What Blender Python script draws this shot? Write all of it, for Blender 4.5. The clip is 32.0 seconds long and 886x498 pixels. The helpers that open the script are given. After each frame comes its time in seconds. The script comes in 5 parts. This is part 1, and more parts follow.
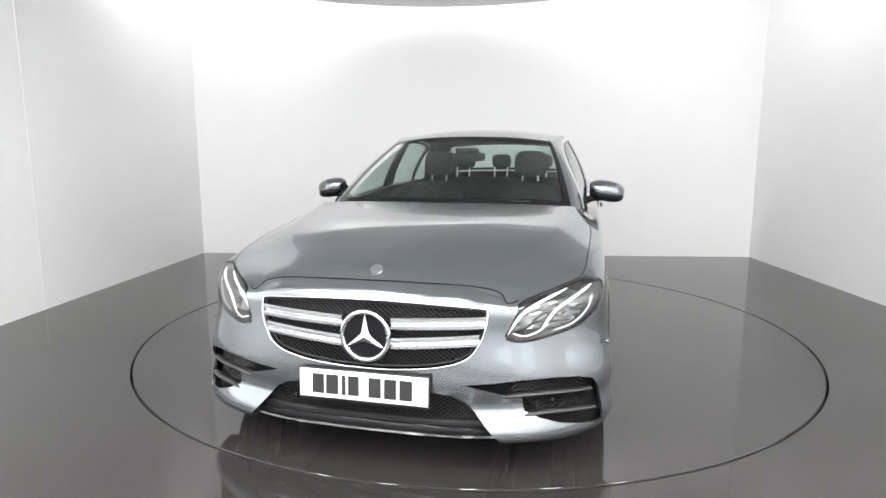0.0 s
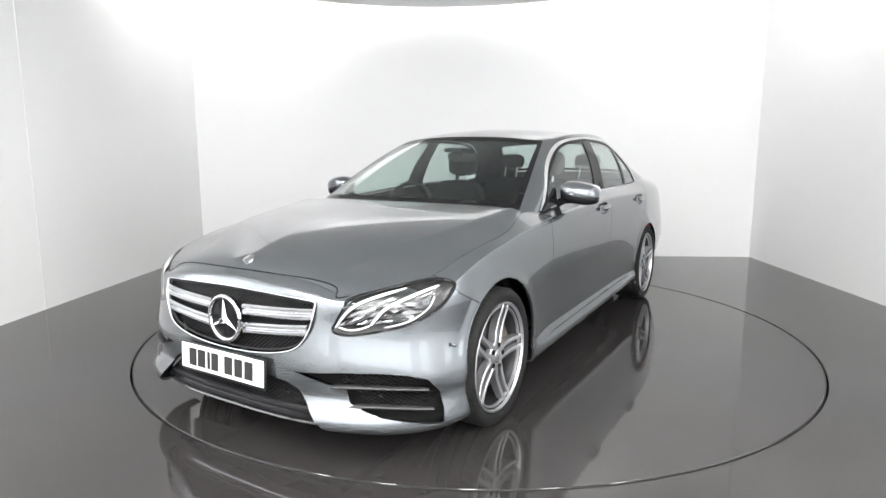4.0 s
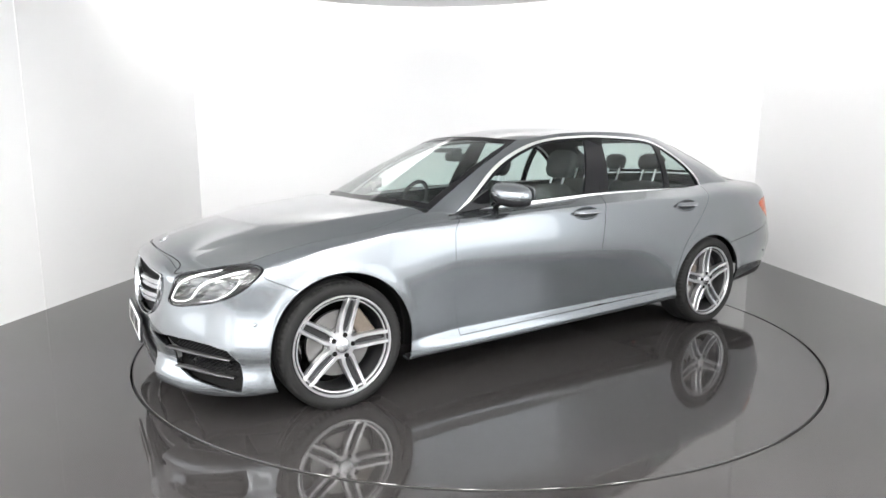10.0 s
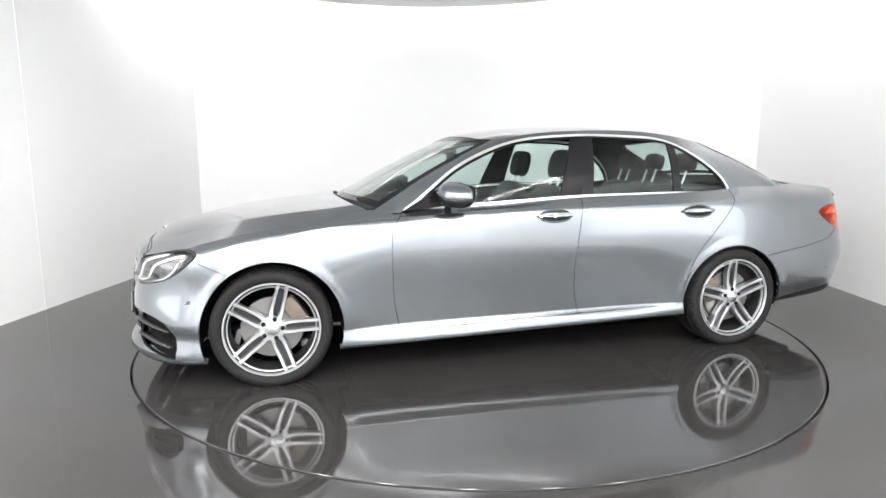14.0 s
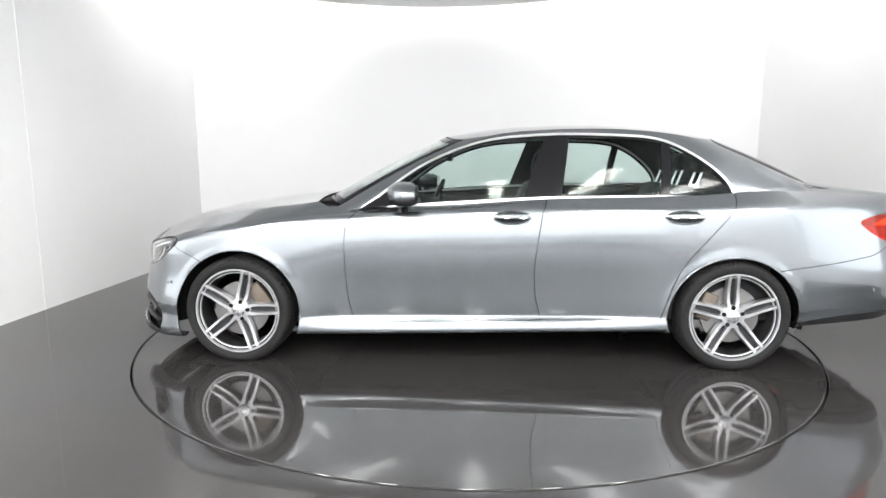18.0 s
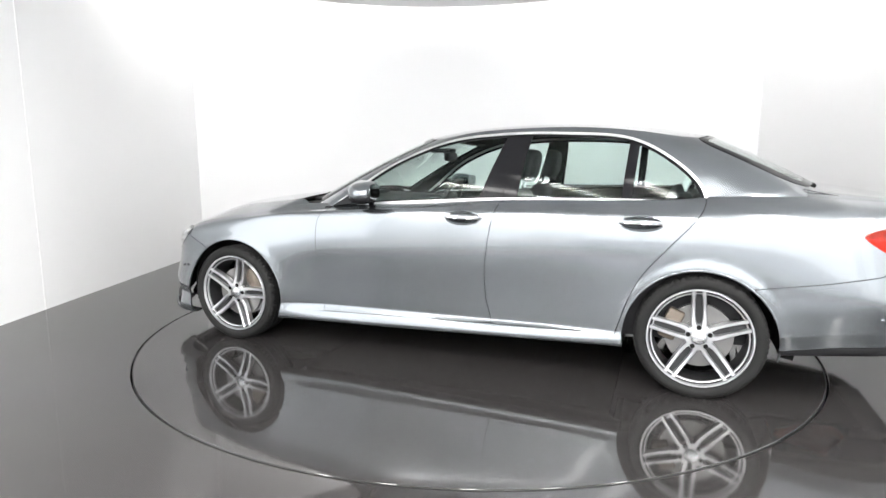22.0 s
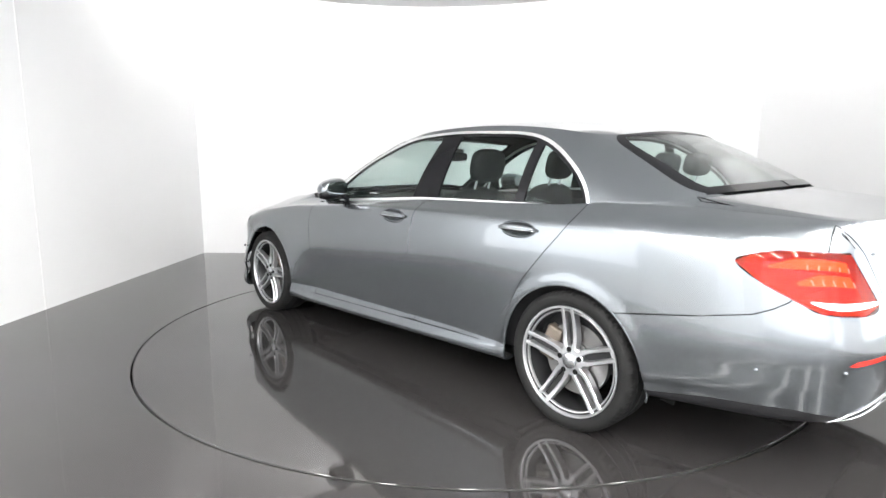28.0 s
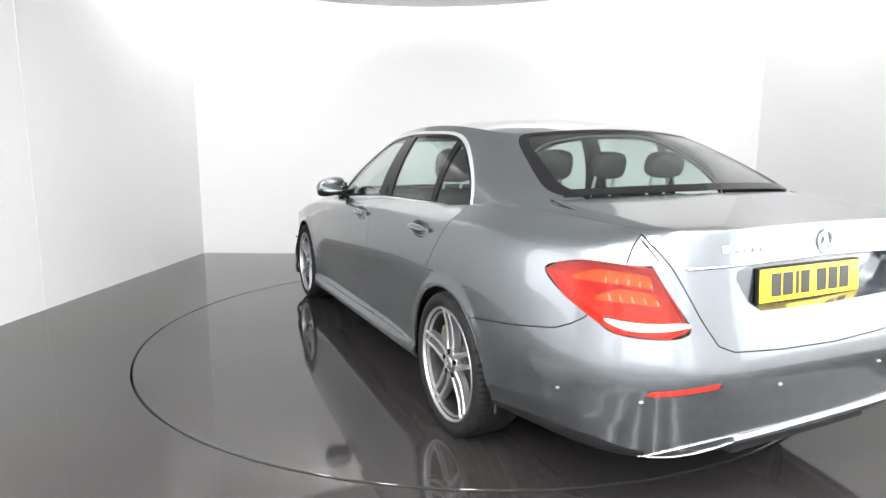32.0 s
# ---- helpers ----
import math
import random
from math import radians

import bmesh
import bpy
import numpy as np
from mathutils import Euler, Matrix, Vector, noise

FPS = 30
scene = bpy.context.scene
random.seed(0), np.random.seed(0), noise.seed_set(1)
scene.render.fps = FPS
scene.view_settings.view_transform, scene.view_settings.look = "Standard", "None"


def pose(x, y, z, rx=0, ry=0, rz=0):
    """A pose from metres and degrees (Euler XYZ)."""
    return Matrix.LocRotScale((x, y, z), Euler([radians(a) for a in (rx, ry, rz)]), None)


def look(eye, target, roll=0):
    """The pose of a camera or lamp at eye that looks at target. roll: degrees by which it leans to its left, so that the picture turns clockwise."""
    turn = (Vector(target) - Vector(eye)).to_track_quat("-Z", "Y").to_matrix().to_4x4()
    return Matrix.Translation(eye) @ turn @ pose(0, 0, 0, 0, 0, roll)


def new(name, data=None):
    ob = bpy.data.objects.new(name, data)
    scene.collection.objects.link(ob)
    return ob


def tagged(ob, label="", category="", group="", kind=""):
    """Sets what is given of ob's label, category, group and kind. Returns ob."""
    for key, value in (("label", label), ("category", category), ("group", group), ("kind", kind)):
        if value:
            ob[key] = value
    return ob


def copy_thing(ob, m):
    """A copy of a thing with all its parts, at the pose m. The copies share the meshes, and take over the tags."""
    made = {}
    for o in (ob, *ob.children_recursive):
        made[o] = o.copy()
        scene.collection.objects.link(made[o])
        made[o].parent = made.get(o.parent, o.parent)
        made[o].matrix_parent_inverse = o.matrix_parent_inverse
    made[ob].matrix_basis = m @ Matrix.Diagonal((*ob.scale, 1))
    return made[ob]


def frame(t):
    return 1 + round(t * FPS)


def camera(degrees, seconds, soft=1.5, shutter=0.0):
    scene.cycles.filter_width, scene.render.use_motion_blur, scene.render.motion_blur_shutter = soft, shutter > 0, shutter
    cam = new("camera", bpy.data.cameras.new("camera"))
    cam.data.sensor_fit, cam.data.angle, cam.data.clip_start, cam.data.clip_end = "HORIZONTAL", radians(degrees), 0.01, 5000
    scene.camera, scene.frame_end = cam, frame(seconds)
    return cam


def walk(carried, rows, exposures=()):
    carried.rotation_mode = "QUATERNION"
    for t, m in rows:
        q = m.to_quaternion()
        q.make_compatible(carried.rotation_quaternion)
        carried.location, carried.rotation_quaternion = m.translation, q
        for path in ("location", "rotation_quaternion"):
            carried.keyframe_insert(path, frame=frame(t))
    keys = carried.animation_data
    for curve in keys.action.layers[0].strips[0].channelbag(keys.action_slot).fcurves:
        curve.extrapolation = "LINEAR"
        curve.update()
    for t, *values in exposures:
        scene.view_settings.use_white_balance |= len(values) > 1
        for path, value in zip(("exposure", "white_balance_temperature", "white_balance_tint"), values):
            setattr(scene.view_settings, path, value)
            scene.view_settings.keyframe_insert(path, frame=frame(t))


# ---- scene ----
from mathutils.bvhtree import BVHTree

SECONDS = 32.0
cam = camera(73.4, SECONDS)
EYE = pose(0.0, -4.354, 1.245, 81.19, 0.0, 2.717)
# the picture brightens a little as the darker flank comes round
walk(cam, [(0.0, EYE), (SECONDS, EYE)], [(0.0, 0.25), (2.0, 0.29), (6.0, 0.43), (9.0, 0.55), (13.0, 0.55), (17.0, 0.41), (24.0, 0.57), (28.0, 0.59), (32.0, 0.43)])

# ---------------------------------------------------------------- world and light
world = bpy.data.worlds.new("world")
scene.world = world
world.use_nodes = True
world.node_tree.nodes["Background"].inputs[0].default_value = (0.8, 0.85, 0.9, 1)
world.node_tree.nodes["Background"].inputs[1].default_value = 0.05


def spot(name, eye, target, power, degrees, blend=0.8, radius=0.04):
    data = bpy.data.lights.new(name, "SPOT")
    data.energy, data.spot_size, data.spot_blend, data.shadow_soft_size = power, radians(degrees), blend, radius
    ob = new(name, data)
    ob.matrix_basis = look(eye, target)
    return ob


# strengths of the glowing diffusers, panes and added fill lights, built further down
TUBE_GLOW, WASH_GLOW, SKY_GLOW, LEFT_GLOW, RIGHT_GLOW = 38.0, 6.0, 4.4, 3.7, 4.0

# ---------------------------------------------------------------- materials
def material(name, colour, rough=0.5, metal=0.0, **extra):
    m = bpy.data.materials.new(name)
    m.use_nodes = True
    b = m.node_tree.nodes["Principled BSDF"]
    b.inputs["Base Color"].default_value = (*colour, 1)
    b.inputs["Roughness"].default_value = rough
    b.inputs["Metallic"].default_value = metal
    for key, value in extra.items():
        b.inputs[key.replace("_", " ")].default_value = value
    return m


def node(m, kind, **values):
    n = m.node_tree.nodes.new(kind)
    for key, value in values.items():
        n.inputs[key.replace("_", " ")].default_value = value
    return n


def mottle(m, low, high, scale=3.0, detail=8.0, bump=0.0, fine=60.0, rough=None):
    """Colour that drifts between two values over two scales, fine relief, and uneven gloss."""
    t, b = m.node_tree, m.node_tree.nodes["Principled BSDF"]
    at = t.nodes.new("ShaderNodeTexCoord")
    big, small = node(m, "ShaderNodeTexNoise", Scale=scale, Detail=detail), node(m, "ShaderNodeTexNoise", Scale=fine, Detail=4.0)
    both, ramp = t.nodes.new("ShaderNodeMix"), t.nodes.new("ShaderNodeMix")
    both.inputs[0].default_value = 0.3
    ramp.data_type = "RGBA"
    ramp.inputs[6].default_value, ramp.inputs[7].default_value = (*low, 1), (*high, 1)
    for n in (big, small):
        t.links.new(at.outputs["Object"], n.inputs["Vector"])
    t.links.new(big.outputs["Fac"], both.inputs[2])
    t.links.new(small.outputs["Fac"], both.inputs[3])
    t.links.new(both.outputs[0], ramp.inputs[0])
    t.links.new(ramp.outputs[2], b.inputs["Base Color"])
    if rough:
        span = t.nodes.new("ShaderNodeMapRange")
        span.inputs["From Min"].default_value, span.inputs["From Max"].default_value = 0.3, 0.7
        span.inputs["To Min"].default_value, span.inputs["To Max"].default_value = rough
        t.links.new(both.outputs[0], span.inputs["Value"])
        t.links.new(span.outputs["Result"], b.inputs["Roughness"])
    if bump:
        relief = node(m, "ShaderNodeBump", Strength=bump, Distance=0.002)
        t.links.new(both.outputs[0], relief.inputs["Height"])
        t.links.new(relief.outputs["Normal"], b.inputs["Normal"])
    return m


PAINT = material("grey_metallic_paint", (0.165, 0.180, 0.193), 0.26, 0.9, Coat_Weight=1.0, Coat_Roughness=0.05)
TRIM = material("black_trim_plastic", (0.010, 0.010, 0.011), 0.5, 0.0, Specular_IOR_Level=0.3)
GLOSSBLACK = material("gloss_black", (0.008, 0.008, 0.009), 0.10, 0.0, Specular_IOR_Level=0.12)
CHROME = material("chrome", (0.60, 0.61, 0.62), 0.11, 1.0)
SATIN = material("satin_aluminium", (0.60, 0.61, 0.63), 0.25, 1.0)
ALLOY = material("machined_alloy", (0.50, 0.505, 0.52), 0.30, 0.9)
ALLOYGREY = material("grey_alloy", (0.035, 0.035, 0.036), 0.42, 0.4)
POCKET = material("grey_spoke_pocket", (0.022, 0.022, 0.023), 0.45, 0.4)
BARREL = material("dark_wheel_barrel", (0.05, 0.05, 0.052), 0.4, 0.7)
RUBBER = mottle(material("tyre_rubber", (0.02, 0.02, 0.02), 0.7, 0.0, Specular_IOR_Level=0.15), (0.007, 0.007, 0.007), (0.015, 0.015, 0.015), 9.0, 4.0, 0.2)


def thin_glass(name, tint, gloss=(1, 1, 1), base=0.03, rough=0.0):
    """A thin pane: tinted clear, with a mirror gloss that grows to the edge."""
    m = bpy.data.materials.new(name)
    m.use_nodes = True
    t = m.node_tree
    t.nodes.remove(t.nodes["Principled BSDF"])
    clear, shine, mix, rim, power, span = (t.nodes.new(k) for k in ("ShaderNodeBsdfTransparent", "ShaderNodeBsdfGlossy", "ShaderNodeMixShader", "ShaderNodeLayerWeight", "ShaderNodeMath", "ShaderNodeMapRange"))
    clear.inputs[0].default_value, shine.inputs[0].default_value = (*tint, 1), (*gloss, 1)
    shine.inputs["Roughness"].default_value, rim.inputs["Blend"].default_value = rough, 0.5
    power.operation, power.inputs[1].default_value = "POWER", 4.5
    span.inputs["To Min"].default_value, span.inputs["To Max"].default_value = base, 0.9
    t.links.new(rim.outputs["Facing"], power.inputs[0])
    t.links.new(power.outputs[0], span.inputs["Value"])
    t.links.new(span.outputs["Result"], mix.inputs[0])
    t.links.new(clear.outputs[0], mix.inputs[1])
    t.links.new(shine.outputs[0], mix.inputs[2])
    t.links.new(mix.outputs[0], t.nodes["Material Output"].inputs["Surface"])
    return m


GLASS = thin_glass("tinted_glass", (0.88, 0.93, 0.915), base=0.012)
CLEAR = thin_glass("clear_lamp_glass", (0.97, 0.97, 0.97))
REDGLASS = thin_glass("red_lamp_glass", (0.96, 0.46, 0.26), (1, 1, 1), 0.02)
MIRROR = material("dark_mirror_glass", (0.22, 0.23, 0.24), 0.03, 1.0)
RED = material("red_reflector", (0.55, 0.02, 0.012), 0.12, 0.0, Coat_Weight=1.0)
AMBER = material("bright_lamp_band", (0.95, 0.62, 0.30), 0.25)
WHITE = material("white_plate", (0.82, 0.82, 0.82), 0.35)
YELLOW = material("yellow_plate", (0.80, 0.58, 0.02), 0.35)
INK = material("black_print", (0.015, 0.015, 0.015), 0.4)
STEELROD = material("bright_steel_rod", (0.85, 0.86, 0.87), 0.3, 0.9)
LINING = material("black_cabin_lining", (0.014, 0.014, 0.015), 0.85, 0.0, Specular_IOR_Level=0.2)
DISCIRON = material("brake_disc_iron", (0.17, 0.168, 0.165), 0.36, 0.8)
EDGESTEEL = material("dull_edge_steel", (0.060, 0.059, 0.058), 0.45, 0.6)
WINDOWCHROME = material("brushed_window_chrome", (0.78, 0.785, 0.79), 0.42, 0.9)
CALIPER = mottle(material("brake_caliper", (0.12, 0.10, 0.082), 0.5, 0.4), (0.09, 0.073, 0.06), (0.15, 0.125, 0.10), 30.0, 4.0)
DARK = material("dark_underbody", (0.006, 0.006, 0.006), 0.9, 0.0, Specular_IOR_Level=0.1)
LEATHER = mottle(material("black_leather", (0.02, 0.02, 0.022), 0.55, 0.0, Specular_IOR_Level=0.2), (0.009, 0.009, 0.010), (0.016, 0.016, 0.017), 6.0, 5.0, 0.2, 300.0)
WALL = mottle(material("white_wall_paint", (0.82, 0.82, 0.82), 0.6), (0.80, 0.80, 0.81), (0.85, 0.85, 0.85), 0.8, 4.0, 0.15, 120.0)
FLOOR = mottle(material("grey_resin_floor", (0.06, 0.06, 0.06), 0.12, 0.0), (0.0195, 0.0182, 0.0182), (0.031, 0.0290, 0.0288), 1.2, 8.0, 0.09, 45.0, (0.03, 0.085))
CEILING = mottle(material("white_ceiling_paint", (0.8, 0.8, 0.8), 0.7), (0.78, 0.78, 0.78), (0.82, 0.82, 0.82), 1.0, 3.0, 0.1)


# ---------------------------------------------------------------- mesh tools
def mesh(name, verts, faces, mat=None, smooth=True, angle=38):
    me = bpy.data.meshes.new(name)
    me.from_pydata([tuple(map(float, v)) for v in verts], [], [tuple(map(int, f)) for f in faces])
    me.update()
    if smooth:
        me.shade_smooth()
        me.set_sharp_from_angle(angle=radians(angle))
    if mat:
        me.materials.append(mat)
    return me


def finish(bm, name, mat=None, angle=38):
    bmesh.ops.recalc_face_normals(bm, faces=bm.faces[:])
    me = bpy.data.meshes.new(name)
    bm.to_mesh(me)
    bm.free()
    me.shade_smooth()
    me.set_sharp_from_angle(angle=radians(angle))
    if mat:
        me.materials.append(mat)
    return me


def part(name, me, mat, parent, label=""):
    if isinstance(me, bmesh.types.BMesh):
        me = finish(me, name)
    if mat:
        me.materials.clear()
        me.materials.append(mat)
    ob = new(name, me)
    ob.parent = parent
    if label:
        ob["label"] = label
    return ob


def box(x0, x1, y0, y1, z0, z1, bevel=0.0, seg=2):
    bm = bmesh.new()
    bmesh.ops.create_cube(bm, size=1.0, matrix=Matrix.LocRotScale(((x0 + x1) / 2, (y0 + y1) / 2, (z0 + z1) / 2), None, (x1 - x0, y1 - y0, z1 - z0)))
    if bevel:
        bmesh.ops.bevel(bm, geom=bm.edges[:], offset=bevel, segments=seg, profile=0.5, affect="EDGES")
    return bm


def spline(knots, values):
    """Natural cubic spline through values (scalars or vectors) at knots; returns a function of an array."""
    t, v = np.asarray(knots, float), np.asarray(values, float)
    v = v.reshape(len(t), -1)
    h, n = np.diff(t), len(t)
    a, r = np.zeros((n, n)), np.zeros_like(v)
    a[0, 0] = a[-1, -1] = 1
    for i in range(1, n - 1):
        a[i, i - 1:i + 2] = h[i - 1], 2 * (h[i - 1] + h[i]), h[i]
        r[i] = 6 * ((v[i + 1] - v[i]) / h[i] - (v[i] - v[i - 1]) / h[i - 1])
    m = np.linalg.solve(a, r)

    def at(x):
        x = np.atleast_1d(np.asarray(x, float))
        i = np.clip(np.searchsorted(t, x) - 1, 0, n - 2)
        p, q, w = (t[i + 1] - x)[:, None], (x - t[i])[:, None], h[i][:, None]
        out = m[i] * p ** 3 / (6 * w) + m[i + 1] * q ** 3 / (6 * w) + (v[i] / w - m[i] * w / 6) * p + (v[i + 1] / w - m[i + 1] * w / 6) * q
        return out if out.shape[1] > 1 else out[:, 0]
    return at


def easy(knots, values):
    """Shape-keeping cubic (no overshoot) through scalars; returns a function of an array."""
    t, v = np.asarray(knots, float), np.asarray(values, float)
    h, d = np.diff(t), np.diff(v) / np.diff(t)
    g = np.zeros(len(t))
    w1, w2 = 2 * h[1:] + h[:-1], h[1:] + 2 * h[:-1]
    same = d[:-1] * d[1:] > 0
    with np.errstate(divide="ignore", invalid="ignore"):
        g[1:-1] = np.where(same, (w1 + w2) / (w1 / d[:-1] + w2 / d[1:]), 0)

    def at(x):
        x = np.asarray(x, float)
        i = np.clip(np.searchsorted(t, x) - 1, 0, len(t) - 2)
        u = np.clip((x - t[i]) / h[i], 0, 1)
        return v[i] * (1 + 2 * u) * (1 - u) ** 2 + g[i] * h[i] * u * (1 - u) ** 2 + v[i + 1] * u * u * (3 - 2 * u) + g[i + 1] * h[i] * u * u * (u - 1)
    return at


def sheet(grid, thick=0.012, flip=False):
    """A closed thin shell over a grid of points (n, m, 3): outer skin, inner skin and rims."""
    n, m, _ = grid.shape
    du, dv = np.gradient(grid, axis=0), np.gradient(grid, axis=1)
    nor = np.cross(du, dv)
    nor /= np.maximum(np.linalg.norm(nor, axis=2, keepdims=True), 1e-9)
    if flip:
        nor = -nor
    inner = grid - nor * thick
    verts = np.concatenate([grid.reshape(-1, 3), inner.reshape(-1, 3)])
    k = n * m
    i, j = np.meshgrid(np.arange(n - 1), np.arange(m - 1), indexing="ij")
    a = (i * m + j).ravel()
    q = np.stack([a, a + m, a + m + 1, a + 1], 1)
    if flip:
        q = q[:, ::-1]
    rim = []
    edge = [x * m for x in range(n)] + [(n - 1) * m + x for x in range(1, m)] + [x * m + m - 1 for x in range(n - 2, -1, -1)] + [x for x in range(m - 2, 0, -1)]
    for x, y in zip(edge, edge[1:] + edge[:1]):
        rim.append((y, x, x + k, y + k) if flip else (x, y, y + k, x + k))
    faces = [*map(tuple, q), *map(tuple, (q + k)[:, ::-1]), *[tuple(reversed(f)) for f in rim]]
    return verts, faces


def sheet_mesh(name, grid, thick=0.012, flip=False, mats=()):
    """The shell as a mesh; with two materials the inner skin and the rims take the second."""
    v, f = sheet(grid, thick, flip)
    me = bpy.data.meshes.new(name)
    me.from_pydata([tuple(map(float, p)) for p in v], [], [tuple(map(int, q)) for q in f])
    for m in mats:
        me.materials.append(m)
    if len(mats) > 1:
        outer = (grid.shape[0] - 1) * (grid.shape[1] - 1)
        me.polygons.foreach_set("material_index", [0] * outer + [1] * (len(f) - outer))
    bm = bmesh.new()
    bm.from_mesh(me)
    bmesh.ops.recalc_face_normals(bm, faces=bm.faces[:])
    bm.to_mesh(me)
    bm.free()
    return soft(me)


def soft(me, angle=38):
    me.shade_smooth()
    me.set_sharp_from_angle(angle=radians(angle))
    return me


def carve(me, keep=(), drop=(), name="piece"):
    """What is left of a closed mesh inside all of keep and outside all of drop."""
    ob = new("work", me.copy())
    made = []
    for cutter, how in [(c, "INTERSECT") for c in keep] + [(c, "DIFFERENCE") for c in drop]:
        tool = new("tool", cutter)
        made.append(tool)
        mod = ob.modifiers.new("cut", "BOOLEAN")
        mod.object, mod.operation, mod.solver = tool, how, "EXACT"
    bpy.context.view_layer.update()
    out = bpy.data.meshes.new_from_object(ob.evaluated_get(bpy.context.evaluated_depsgraph_get()))
    for o in (ob, *made):
        bpy.data.objects.remove(o)
    out.name = name
    return soft(out)


def flipped(me):
    """The mesh on the car's other side."""
    out = me.copy()
    out.transform(Matrix.Scale(-1, 4, (0, 1, 0)))
    out.flip_normals()
    return soft(out)


def shrink(outline, d):
    """A closed outline moved inwards by d (outwards where negative)."""
    p = np.asarray(outline, float)
    q = np.roll(p, -1, 0)
    if (p[:, 0] * q[:, 1] - q[:, 0] * p[:, 1]).sum() < 0:
        d = -d
    a, b = p - np.roll(p, 1, 0), np.roll(p, -1, 0) - p
    n = np.stack([-a[:, 1], a[:, 0]], 1) / np.linalg.norm(a, axis=1)[:, None]
    k = np.stack([-b[:, 1], b[:, 0]], 1) / np.linalg.norm(b, axis=1)[:, None]
    m = n + k
    m /= np.maximum((m * n).sum(1), 0.35)[:, None]
    return p + m * d


def rounded(points, n=6):
    """A closed smooth outline through a few points."""
    p = np.asarray(points, float)
    k = len(p)
    f = spline(range(-3, k + 4), [p[i % k] for i in range(-3, k + 4)])
    return f(np.arange(k * n) / n)


def prism(outline, near, far, place):
    """A closed prism over an outline; place(a, b, depth) gives its points."""
    bm = bmesh.new()
    low, high = ([bm.verts.new(place(a, b, d)) for a, b in outline] for d in (near, far))
    bm.faces.new(low)
    bm.faces.new(high[::-1])
    for i in range(len(low)):
        j = (i + 1) % len(low)
        bm.faces.new((low[i], low[j], high[j], high[i]))
    bmesh.ops.recalc_face_normals(bm, faces=bm.faces[:])
    me = bpy.data.meshes.new("prism")
    bm.to_mesh(me)
    bm.free()
    return me


def sideways(outline, y0=0.3, y1=1.3):
    return prism(outline, y0, y1, lambda a, b, d: (a, d, b))


def lengthways(outline, x0, x1):
    return prism(outline, x0, x1, lambda a, b, d: (d, a, b))


def slanting(points, degrees, near, far, d=0.0, n=0):
    """A prism along a level direction, over an outline given by points in space."""
    c, s = math.cos(radians(degrees)), math.sin(radians(degrees))
    flat = np.array([(-s * x + c * y, z) for x, y, z in points])
    if n:
        flat = rounded(flat, n)
    return prism(shrink(flat, d), near, far, lambda a, b, k: (c * k - s * a, s * k + c * a, b))


def tube(points, radius, seg=8, closed=False, squash=1.0):
    """A round bar along points; radius may be one number or one for each point."""
    p = np.asarray(points, float)
    n = len(p)
    r = np.broadcast_to(radius, (n,))
    t = np.roll(p, -1, 0) - np.roll(p, 1, 0) if closed else np.gradient(p, axis=0)
    bm = bmesh.new()
    rings = []
    for i in range(n):
        q = Vector(t[i]).to_track_quat("Z", "Y")
        rings.append([bm.verts.new(Vector(p[i]) + q @ Vector((r[i] * math.cos(a), squash * r[i] * math.sin(a), 0))) for a in (2 * math.pi * k / seg for k in range(seg))])
    for i in range(n if closed else n - 1):
        one, two = rings[i], rings[(i + 1) % n]
        for k in range(seg):
            bm.faces.new((one[k], one[(k + 1) % seg], two[(k + 1) % seg], two[k]))
    if not closed:
        bm.faces.new(rings[0][::-1])
        bm.faces.new(rings[-1])
    return bm


def ball(x, y, z, rx, ry, rz, power=2.0, nu=28, nv=16):
    """A rounded box or egg (superellipsoid)."""
    def f(w):
        return math.copysign(abs(w) ** (2 / power), w)
    bm = bmesh.new()
    top, low = bm.verts.new((x, y, z + rz)), bm.verts.new((x, y, z - rz))
    rings = []
    for j in range(1, nv):
        b = -math.pi / 2 + math.pi * j / nv
        rings.append([bm.verts.new((x + rx * f(math.cos(b)) * f(math.cos(a)), y + ry * f(math.cos(b)) * f(math.sin(a)), z + rz * f(math.sin(b)))) for a in (2 * math.pi * i / nu for i in range(nu))])
    for one, two in zip(rings, rings[1:]):
        for i in range(nu):
            bm.faces.new((one[i], one[(i + 1) % nu], two[(i + 1) % nu], two[i]))
    for i in range(nu):
        bm.faces.new((low, rings[0][(i + 1) % nu], rings[0][i]))
        bm.faces.new((top, rings[-1][i], rings[-1][(i + 1) % nu]))
    return bm


def lathe(profile, seg=96, closed=False):
    """Turned about the y axis: profile of (radius, y)."""
    bm = bmesh.new()
    rings = [[bm.verts.new((r * math.cos(a), y, r * math.sin(a))) for a in (2 * math.pi * i / seg for i in range(seg))] for r, y in profile]
    for one, two in list(zip(rings, rings[1:])) + ([(rings[-1], rings[0])] if closed else []):
        for i in range(seg):
            bm.faces.new((one[i], one[(i + 1) % seg], two[(i + 1) % seg], two[i]))
    if not closed:
        for ring in (rings[0], rings[-1]):
            bm.faces.new(ring)
    return bm


def turned(bm, m):
    bmesh.ops.transform(bm, matrix=m, verts=bm.verts[:])
    return bm


def joined(*bms):
    """Several bmeshes as one."""
    out = bmesh.new()
    for b in bms:
        me = bpy.data.meshes.new("join")
        b.to_mesh(me)
        b.free()
        out.from_mesh(me)
        bpy.data.meshes.remove(me)
    return out


